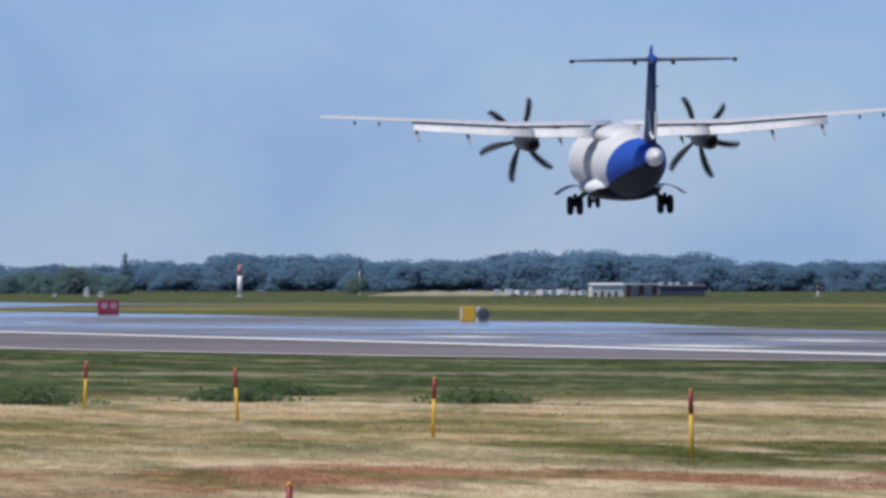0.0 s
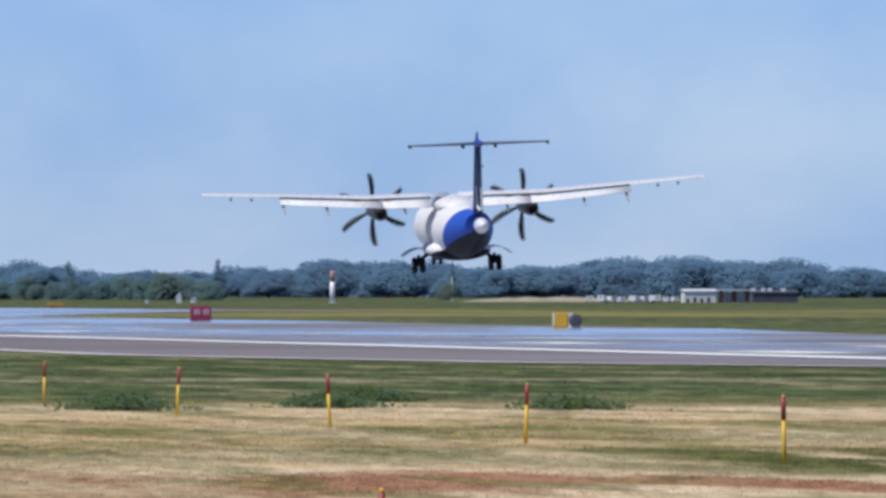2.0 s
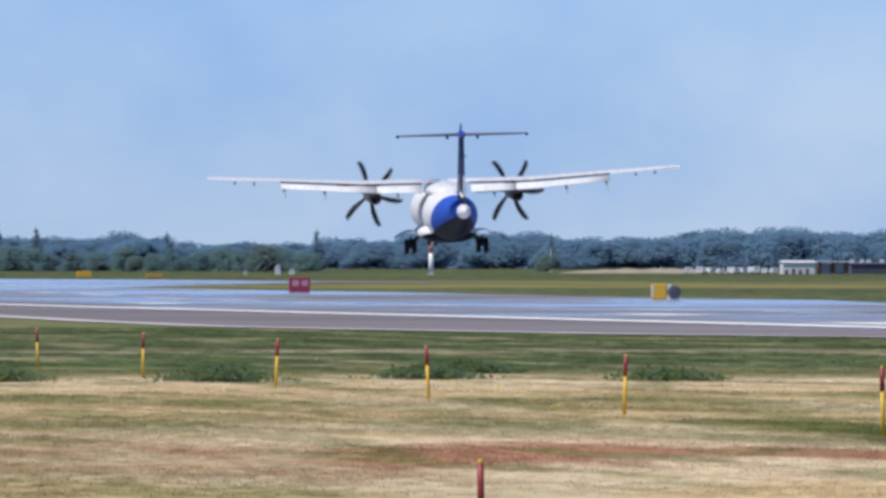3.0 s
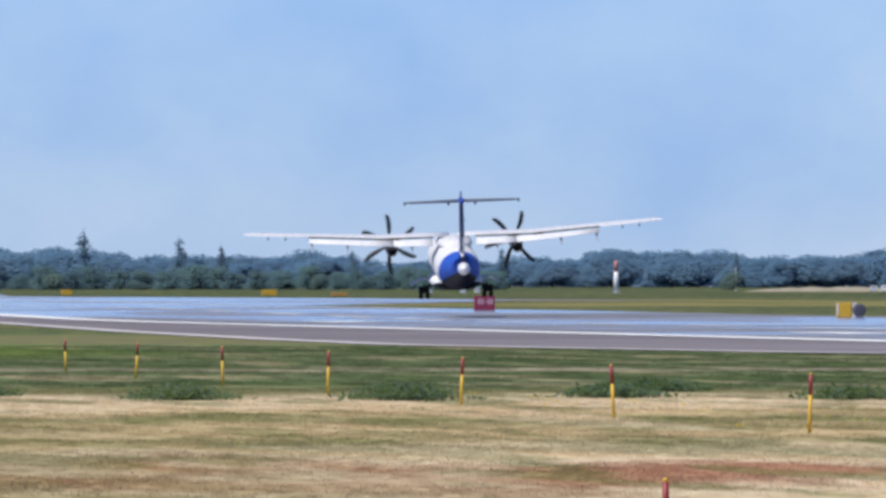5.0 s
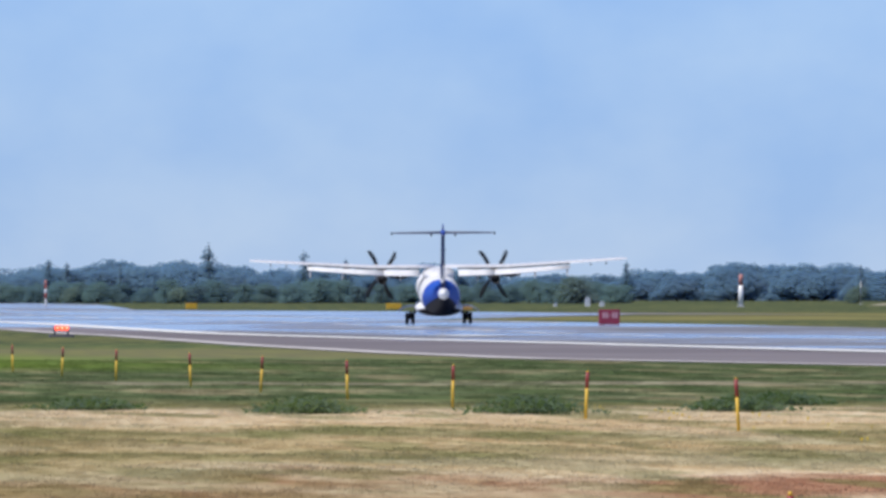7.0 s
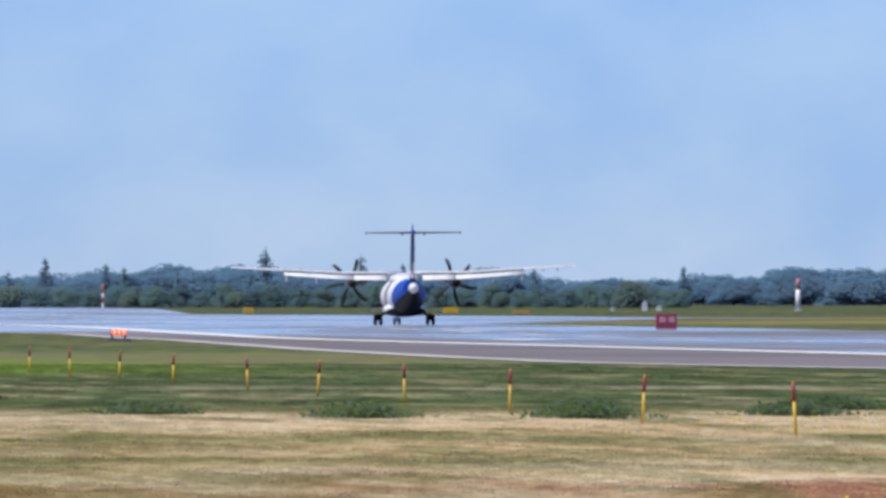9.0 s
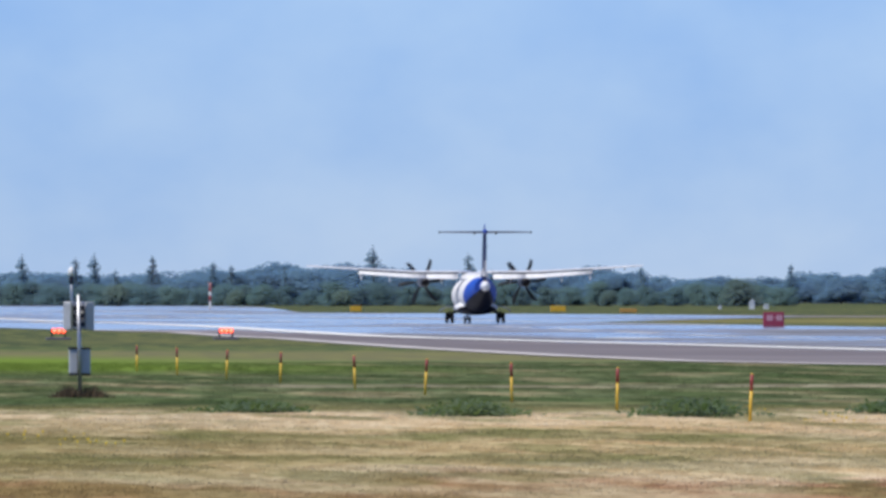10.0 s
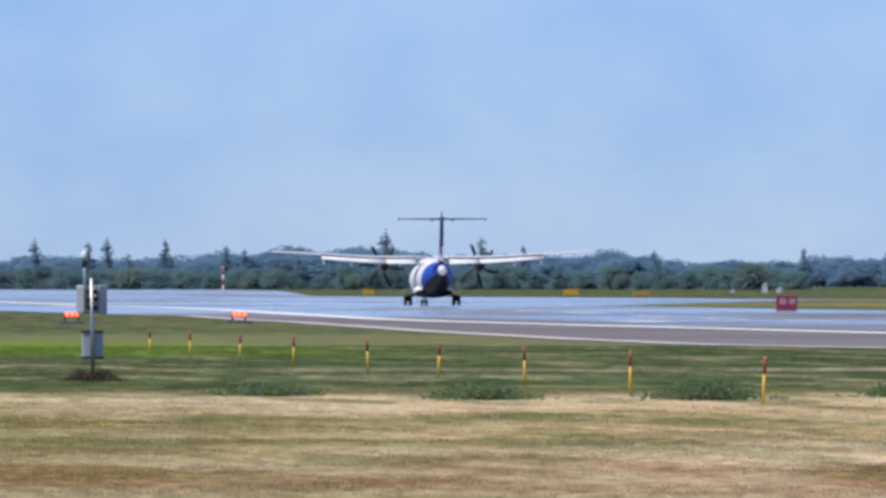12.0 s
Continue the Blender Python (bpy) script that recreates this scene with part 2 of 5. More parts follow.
    b.inputs["Roughness"].default_value = 0.9
    b.inputs["Specular IOR Level"].default_value = 0.0
    if blade:
        let_light_through(m, 0.55)
    return m


def asphalt_material(name, lite, dark, rough):
    """Pavement in streaks and patches along the runway; pale, smooth streaks imitate sky seen in a heat mirage."""
    m = bpy.data.materials.new(name)
    m.use_nodes = True
    n, l = m.node_tree.nodes, m.node_tree.links
    b = n["Principled BSDF"]
    geo = n.new("ShaderNodeNewGeometry")
    mp = n.new("ShaderNodeMapping")
    mp.inputs["Scale"].default_value = (0.016, 0.0052, 1)
    l.new(geo.outputs["Position"], mp.inputs[0])
    streak = n.new("ShaderNodeTexNoise")
    streak.inputs["Scale"].default_value, streak.inputs["Detail"].default_value, streak.inputs["Roughness"].default_value = 1.9, 6, 0.62
    l.new(mp.outputs[0], streak.inputs["Vector"])
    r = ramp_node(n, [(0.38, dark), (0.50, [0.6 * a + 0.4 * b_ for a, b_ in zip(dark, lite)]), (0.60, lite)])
    # colour and gloss shift along y, imitating a heat mirage that grows with distance
    where, mirage_rise, mirage = n.new("ShaderNodeSeparateXYZ"), n.new("ShaderNodeMapRange"), n.new("ShaderNodeMath")
    mirage_rise.inputs["From Min"].default_value, mirage_rise.inputs["From Max"].default_value = 550.0, 1050.0
    mirage_rise.inputs["To Min"].default_value, mirage_rise.inputs["To Max"].default_value = -0.075, 0.055
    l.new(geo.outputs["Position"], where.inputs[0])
    l.new(where.outputs["Y"], mirage_rise.inputs["Value"])
    l.new(streak.outputs["Fac"], mirage.inputs[0])
    l.new(mirage_rise.outputs[0], mirage.inputs[1])
    l.new(mirage.outputs[0], r.inputs[0])
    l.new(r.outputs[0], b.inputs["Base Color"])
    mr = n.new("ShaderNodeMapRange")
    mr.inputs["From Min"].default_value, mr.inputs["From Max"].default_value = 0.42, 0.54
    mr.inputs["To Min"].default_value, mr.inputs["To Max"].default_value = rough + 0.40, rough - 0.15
    l.new(mirage.outputs[0], mr.inputs["Value"])
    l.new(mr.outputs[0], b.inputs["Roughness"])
    return m


M_GRASS = grass_material("grass sward")
M_BLADE = grass_material("grass blades", True)
M_ASPHALT = asphalt_material("runway asphalt with mirage streaks", (0.52, 0.53, 0.56), (0.14, 0.14, 0.15), 0.27)
M_SHOULDER = asphalt_material("shoulder asphalt", (0.29, 0.255, 0.26), (0.16, 0.14, 0.145), 0.72)
M_MARGIN = material("pale dusty concrete", (0.52, 0.49, 0.48), 0.9, vary=0.35, size=9, spec=0.1)
M_LINE = material("runway paint", (0.80, 0.80, 0.78), 0.9, vary=0.12, size=3, spec=0.1)
M_WHITE = material("white aircraft paint", (0.80, 0.80, 0.80), 0.28, vary=0.03, size=2, coat=0.15)
M_NAVY = material("navy aircraft paint", (0.013, 0.020, 0.085), 0.45, vary=0.2, size=1.5, spec=0.25)
M_BLUE = material("blue aircraft paint", (0.024, 0.06, 0.34), 0.35, vary=0.10, size=2, spec=0.3)
M_GREY = material("grey aircraft paint", (0.42, 0.43, 0.45), 0.4, vary=0.08, size=1)
M_DARK = material("dark metal and slot shade", (0.022, 0.023, 0.032), 0.7, vary=0.3, size=0.6, spec=0.2)
M_RUBBER = material("tyre rubber", (0.012, 0.012, 0.014), 0.85, vary=0.3, size=0.3, spec=0.2)
M_PROP = material("black blade composite", (0.012, 0.0125, 0.016), 0.5, vary=0.2, size=0.5, spec=0.2)
M_STEEL = material("galvanised steel", (0.45, 0.46, 0.48), 0.42, 0.8, vary=0.15, size=0.4)
M_NACELLE = material("dark grey for nacelle and tailplane shade", (0.13, 0.13, 0.14), 0.45, vary=0.15, size=0.8)
M_EXHAUST = material("sooty exhaust metal", (0.06, 0.055, 0.05), 0.5, 0.6, vary=0.35, size=0.4)
M_YELLOW = material("yellow marker plastic", (0.74, 0.45, 0.035), 0.5, vary=0.12, size=0.2)
M_RED = material("red marker sleeve", (0.28, 0.035, 0.035), 0.5, vary=0.2, size=0.2)
M_FADED = material("faded red mast paint", (0.48, 0.20, 0.18), 0.6, vary=0.15, size=0.6)
M_SIGNRED = material("red sign face", (0.27, 0.028, 0.065), 0.45, vary=0.12, size=0.5)
M_SIGNYEL = material("yellow sign face", (0.80, 0.47, 0.04), 0.45, vary=0.12, size=0.5)
M_SIGNORG = material("orange board face", (0.62, 0.33, 0.08), 0.5, vary=0.12, size=0.5)
# haze put into the lettering: white dimmed to a dull pink
M_SIGNDULL = material("white lettering dulled as by haze", (0.48, 0.28, 0.33), 0.5, vary=0.1, size=0.3)
M_BOX = material("grey equipment enclosure", (0.50, 0.51, 0.54), 0.45, 0.2, vary=0.12, size=0.3)
M_CREAM = material("pale sheet cladding", (0.80, 0.77, 0.72), 0.6, vary=0.12, size=2)
M_BROWN = material("brown painted timber", (0.20, 0.075, 0.06), 0.6, vary=0.2, size=1)
M_SLATE = material("dark building cladding", (0.09, 0.09, 0.12), 0.6, vary=0.25, size=1.5)
M_GLASS = material("dark window glass", (0.03, 0.035, 0.045), 0.08, vary=0.2, size=1)
M_TAN = material("bare sandy earth", (0.34, 0.30, 0.21), 0.9, vary=0.3, size=5)
M_SOIL = material("dry brown weeds", (0.10, 0.07, 0.04), 0.9, vary=0.4, size=0.3)
M_LAMP = glowing("red approach light lens", (1.0, 0.085, 0.035), 2.4)
M_LAMPHOT = glowing("bright core of the light", (1.0, 0.40, 0.26), 2.2)
M_BARK = material("tree bark", (0.12, 0.095, 0.075), 0.9, vary=0.3, size=0.6)
M_FLOWER = material("yellow flower heads", (0.75, 0.55, 0.03), 0.7, vary=0.2, size=0.1)


def leaf_material(name, a, b_, gaps=0.55):
    m = bpy.data.materials.new(name)
    m.use_nodes = True
    n, l = m.node_tree.nodes, m.node_tree.links
    b = n["Principled BSDF"]
    geo, info = n.new("ShaderNodeNewGeometry"), n.new("ShaderNodeObjectInfo")
    add = n.new("ShaderNodeMath")
    l.new(geo.outputs["Random Per Island"], add.inputs[0])
    l.new(info.outputs["Random"], add.inputs[1])
    half = n.new("ShaderNodeMath")
    half.operation, half.inputs[1].default_value = "MULTIPLY", 0.5
    l.new(add.outputs[0], half.inputs[0])
    r = ramp_node(n, [(0.1, a), (0.9, b_)])
    l.new(half.outputs[0], r.inputs[0])
    l.new(r.outputs[0], b.inputs["Base Color"])
    b.inputs["Roughness"].default_value = 0.75
    # bluish gloss lightens the crowns towards the look of haze
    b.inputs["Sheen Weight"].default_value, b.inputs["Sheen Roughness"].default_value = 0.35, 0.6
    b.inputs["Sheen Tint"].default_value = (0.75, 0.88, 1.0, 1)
    let_light_through(m, 0.5)
    if gaps:
        # a clump is a spray of leaves with air between them; this also softens crowns like haze
        out, airy, clear = n["Material Output"], n.new("ShaderNodeMixShader"), n.new("ShaderNodeBsdfTransparent")
        airy.inputs[0].default_value = gaps
        l.new(out.inputs[0].links[0].from_socket, airy.inputs[1])
        l.new(clear.outputs[0], airy.inputs[2])
        l.new(airy.outputs[0], out.inputs[0])
    return m


# distant haze is put into these leaf colours: paler and bluer than foliage
M_LEAF = leaf_material("broadleaf foliage with some haze", (0.095, 0.20, 0.24), (0.15, 0.27, 0.245))
M_LEAF_HAZED = leaf_material("woodland foliage tinted blue with haze", (0.145, 0.295, 0.45), (0.18, 0.335, 0.47))
M_NEEDLE = leaf_material("conifer foliage with haze blue", (0.13, 0.265, 0.40), (0.16, 0.30, 0.41))
M_WEED = leaf_material("dark green weeds", (0.07, 0.125, 0.028), (0.12, 0.175, 0.042), 0.0)
# scrub leans bluish to blend with the haze-tinted trees
M_SCRUB = leaf_material("pale green scrub", (0.11, 0.19, 0.18), (0.16, 0.25, 0.20))


# ---- building helpers ----
def link_mesh(name, me, mat, parent=None, label="", smooth=False):
    me.materials.clear()
    me.materials.append(mat)
    if smooth:
        me.shade_smooth()
    ob = new(name, me)
    ob.parent = parent
    if label:
        ob["label"] = label
    return ob


def part(name, bm, mat, parent, label="", smooth=False):
    """Links a bmesh as one mesh object under a thing or under a part."""
    bmesh.ops.recalc_face_normals(bm, faces=bm.faces)
    me = bpy.data.meshes.new(name)
    bm.to_mesh(me)
    bm.free()
    return link_mesh(name, me, mat, parent, label, smooth)


def thing(name, m, label, category, group="", kind=""):
    ob = new(name)
    ob.matrix_world = m
    ob.empty_display_size = 0.1
    return tagged(ob, label, category, group, kind)


def box(bm, x0, x1, y0, y1, z0, z1, bevel=0.0):
    r = bmesh.ops.create_cube(bm, size=1.0, matrix=Matrix.Translation(((x0 + x1) / 2, (y0 + y1) / 2, (z0 + z1) / 2)) @ Matrix.Diagonal((x1 - x0, y1 - y0, z1 - z0, 1)))
    if bevel:
        es = list({e for v in r["verts"] for e in v.link_edges})
        bmesh.ops.bevel(bm, geom=es, offset=bevel, segments=2, affect="EDGES", profile=0.5)
    return bm


def tube(bm, a, b, r0, r1=None, seg=10):
    a, b = Vector(a), Vector(b)
    r1 = r0 if r1 is None else r1
    m = Matrix.Translation((a + b) / 2) @ (b - a).to_track_quat("Z", "Y").to_matrix().to_4x4()
    bmesh.ops.create_cone(bm, cap_ends=True, segments=seg, radius1=r0, radius2=max(r1, 1e-4), depth=(b - a).length, matrix=m)
    return bm


def loft(bm, rings, close=True):
    """Skins a list of rings of equal count and caps the ends."""
    vs = [[bm.verts.new(p) for p in ring] for ring in rings]
    n = len(vs[0])
    for a, b in zip(vs, vs[1:]):
        for i in range(n if close else n - 1):
            bm.faces.new((a[i], a[(i + 1) % n], b[(i + 1) % n], b[i]))
    if close:
        bm.faces.new(vs[0][::-1])
        bm.faces.new(vs[-1])
    return bm


def spin_profile(bm, profile, axis="X", seg=20, centre=(0, 0, 0)):
    """A solid of revolution: profile rows of (along, radius)."""
    rings = []
    for along, r in profile:
        ring = []
        for i in range(seg):
            a = 2 * math.pi * i / seg
            c, s = r * math.cos(a), r * math.sin(a)
            p = {"X": (along, c, s), "Y": (s, along, c), "Z": (c, s, along)}[axis]
            ring.append(Vector(p) + Vector(centre))
        rings.append(ring)
    return loft(bm, rings)


def foil(chord_le, chord_te, x, z, thick, camber=0.0, n=9):
    """A ring of an aerofoil section at span x: leading edge at +y."""
    up, lo = [], []
    for i in range(n):
        u = 0.5 * (1 - math.cos(math.pi * i / (n - 1)))
        t = 5 * thick * (0.2969 * math.sqrt(u) - 0.126 * u - 0.3516 * u * u + 0.2843 * u ** 3 - 0.1036 * u ** 4)
        y = chord_le + (chord_te - chord_le) * u
        c = camber * 4 * u * (1 - u)
        up.append(Vector((x, y, z + c + t * (chord_le - chord_te))))
        lo.append(Vector((x, y, z + c - t * (chord_le - chord_te))))
    return up + lo[-2:0:-1]


# ---- ground ----
LEVELS_Y = [-2000, 0, 720, 780, 830, 914, 967, 1000, 1071, 1120, 1186, 1500, 2000, 2500, 3500, 4990]
LEVELS_Z = [0, 0, 0, 0.01, 0.05, 0.24, 0.38, 0.44, 0.54, 0.58, 0.60, 1.00, 1.6, 2.25, 3.2, 4.6]


def level(y):
    """Height of the airfield: flat near by, then raised along the runway to fit the camera's view."""
    return float(np.interp(y, LEVELS_Y, LEVELS_Z))


ROWS_Y = [-2000, -900, -300, 0, 50] + list(range(80, 1600, 10)) + [914, 967, 1071, 1186] + list(range(1600, 2600, 50)) + list(range(2600, 5000, 200)) + [4990]
ROWS_Y = sorted(set(ROWS_Y))


def sheet(name, mat, near, far, y0, y1, lift, label, category):
    """A strip that follows the ground between two edges, given as functions of y."""
    ys = [y0] + [y for y in ROWS_Y if y0 < y < y1] + [y1]
    verts, faces = [], []
    for y in ys:
        z = level(y) + lift
        verts += [(near(y), y, z), (far(y), y, z)]
    for i in range(len(ys) - 1):
        a = 2 * i
        faces.append((a, a + 1, a + 3, a + 2))
    me = bpy.data.meshes.new(name)
    me.from_pydata(verts, [], faces)
    return tagged(link_mesh(name, me, mat), label, category, kind="structure")


def build_ground():
    xs = [-3000, -1000, -300, -60, 0, 20, 60, 120, 300, 1000, 3000]
    verts = [(x, y, level(y)) for y in ROWS_Y for x in xs]
    n = len(xs)
    faces = [(j * n + i, j * n + i + 1, (j + 1) * n + i + 1, (j + 1) * n + i) for j in range(len(ROWS_Y) - 1) for i in range(n - 1)]
    me = bpy.data.meshes.new("ground")
    me.from_pydata(verts, [], faces)
    tagged(link_mesh("ground", me, M_GRASS), "dry straw-coloured and green airfield grassland", "ground", kind="structure")


def edge(points):
    ys, xs = [p[1] for p in points], [p[0] for p in points]
    return lambda y: float(np.interp(y, ys, xs))


NEAR_EDGE = edge([(58, 100), (58, 300), (53.6, 337), (46, 364), (40, 425), (40.5, 480), (43, 580), (46.6, 680), (50, 775), (50.5, 890), (45, 945), (36, 1085), (12, 1200), (-90, 1320), (-90, 4000)])
FAR_EDGE = edge([(101, 100), (101, 620), (110, 730), (119, 840), (113, 895), (104.5, 1015), (103, 1100), (103, 1500), (138, 2100), (172, 2700), (172, 4000)])


def build_pavement():
    sheet("runway", M_ASPHALT, lambda y: 58.0, FAR_EDGE, -1500, 3300, 0.03, "long worn grey asphalt runway, shine of the heat painted into its streaks", "runway")
    sheet("runway_shoulder", M_SHOULDER, NEAR_EDGE, lambda y: 58.0, -1500, 930, 0.022, "paler brownish paved shoulder beside the runway", "pavement")
    sheet("near_apron", M_ASPHALT, NEAR_EDGE, lambda y: 58.0, 930, 3000, 0.026, "wide paved apron beyond the grass, pale with painted mirage shine", "pavement")
    sheet("taxiway", M_SHOULDER, lambda y: 110.0, edge([(172, 1440), (150, 1600)]), 1440, 1600, 0.035, "grey taxiway crossing the grass behind the runway", "taxiway")
    sheet("taxiway_apron", M_ASPHALT, lambda y: 103.0, edge([(104, 1180), (150, 1440), (150, 1600), (104, 1900)]), 1180, 1900, 0.04, "grey paved exit joining runway and taxiway", "taxiway")
    sheet("edge_line", M_LINE, lambda y: 58.6, lambda y: 60.9, 200, 2600, 0.05, "white painted runway edge line", "line marking")
    sheet("shoulder_margin", M_MARGIN, lambda y: NEAR_EDGE(y) + 0.05, lambda y: NEAR_EDGE(y) + 1.5, 200, 930, 0.032, "pale dusty margin of the paved shoulder", "pavement")
    sheet("far_edge_line", M_LINE, lambda y: 100.0, lambda y: 100.9, 1020, 2600, 0.05, "white painted runway edge line", "line marking")
    sheet("apron_line", M_LINE, lambda y: 53.2, lambda y: 54.3, 1062, 1150, 0.05, "short white line painted on the apron", "line marking")
    for i in range(34):
        y = 310 + 50 * i
        sheet("centre_line_dash", M_LINE, lambda y: 80.1, lambda y: 80.9, y, y + 30, 0.05, "white painted centreline dash", "line marking")
    for x, y in ((69.0, 536), (75.5, 484), (63.0, 430), (69.0, 760), (92.0, 536)):
        sheet("touchdown_bar", M_LINE, lambda q, x=x: x, lambda q, x=x: x + 3.0, y, y + 22, 0.05, "white painted touchdown zone bar", "line marking")


# ---- the aircraft: origin on the ground between the main wheels, nose towards +y ----
def superellipse(y, zc, rw, rh, flat=1.0, n=32):
    ring = []
    for i in range(n):
        a = 2 * math.pi * i / n
        c, s = math.sin(a), math.cos(a)
        ring.append(Vector((rw * c, y, zc + rh * s * (flat if s < 0 else 1))))
    return ring


BODY = [(12.45, 1.80, 0.05, 0.05), (12.25, 1.80, 0.32, 0.30), (11.7, 1.86, 0.66, 0.62), (10.9, 1.98, 0.98, 0.94), (9.8, 2.14, 1.25, 1.22), (8.6, 2.24, 1.40, 1.38),
        (7.4, 2.27, 1.43, 1.42), (3.0, 2.27, 1.43, 1.42), (-2.0, 2.27, 1.43, 1.42), (-4.0, 2.29, 1.43, 1.41), (-6.0, 2.38, 1.37, 1.30), (-8.0, 2.52, 1.20, 1.12),
        (-10.0, 2.68, 0.95, 0.92), (-11.6, 2.80, 0.72, 0.72), (-13.0, 2.88, 0.50, 0.52), (-13.7, 2.90, 0.40, 0.42)]


def livery_material():
    """White body, blue over the rear with a curved, slanting front edge; belly shade painted in below."""
    m = material("white and blue paint with belly shade", (0.74, 0.74, 0.74), 0.5, vary=0.05, size=2, spec=0.04)
    n, l = m.node_tree.nodes, m.node_tree.links
    b = n["Principled BSDF"]
    white = b.inputs["Base Color"].links[0].from_socket
    tc, sep = n.new("ShaderNodeTexCoord"), n.new("ShaderNodeSeparateXYZ")
    l.new(tc.outputs["Object"], sep.inputs[0])
    # front edge: y = -5.3 - 1.25 * (z - 1.3), softly bent
    mul = n.new("ShaderNodeMath")
    mul.operation, mul.inputs[1].default_value, mul.inputs[2].default_value = "MULTIPLY_ADD", -1.35, -3.3
    l.new(sep.outputs["Z"], mul.inputs[0])
    less = n.new("ShaderNodeMath")
    less.operation = "LESS_THAN"
    l.new(sep.outputs["Y"], less.inputs[0])
    l.new(mul.outputs[0], less.inputs[1])
    mix = n.new("ShaderNodeMixRGB")
    mix.inputs[2].default_value = (0.03, 0.10, 0.47, 1)
    l.new(less.outputs[0], mix.inputs[0])
    l.new(white, mix.inputs[1])
    # belly shade put into the paint: near-black below a line that climbs towards the tail
    line = n.new("ShaderNodeMath")
    line.operation, line.inputs[1].default_value, line.inputs[2].default_value = "MULTIPLY_ADD", 0.14, 1.05
    back, clamp0 = n.new("ShaderNodeMath"), n.new("ShaderNodeMath")
    back.operation, back.inputs[0].default_value = "SUBTRACT", -2.0
    clamp0.operation, clamp0.inputs[1].default_value = "MAXIMUM", 0.0
    l.new(sep.outputs["Y"], back.inputs[1])
    l.new(back.outputs[0], clamp0.inputs[0])
    l.new(clamp0.outputs[0], line.inputs[0])
    under, rear, both = n.new("ShaderNodeMath"), n.new("ShaderNodeMath"), n.new("ShaderNodeMath")
    under.operation, rear.operation, both.operation = "LESS_THAN", "LESS_THAN", "MULTIPLY"
    l.new(sep.outputs["Z"], under.inputs[0])
    l.new(line.outputs[0], under.inputs[1])
    l.new(sep.outputs["Y"], rear.inputs[0])
    rear.inputs[1].default_value = 6.0
    l.new(under.outputs[0], both.inputs[0])
    l.new(rear.outputs[0], both.inputs[1])
    mix3 = n.new("ShaderNodeMixRGB")
    mix3.inputs[2].default_value = (0.010, 0.011, 0.020, 1)
    l.new(both.outputs[0], mix3.inputs[0])
    l.new(mix.outputs[0], mix3.inputs[1])
    l.new(mix3.outputs[0], b.inputs["Base Color"])
    return m


def wing_line(x):
    """Leading edge, trailing edge, height and thickness of the wing at span x."""
    a = abs(x)
    u = max(0.0, (a - 4.8) / (13.52 - 4.8))
    return 1.75 - 0.42 * u, -0.62 + 0.52 * u, 4.05 + 0.52 * u, 0.13 - 0.02 * u


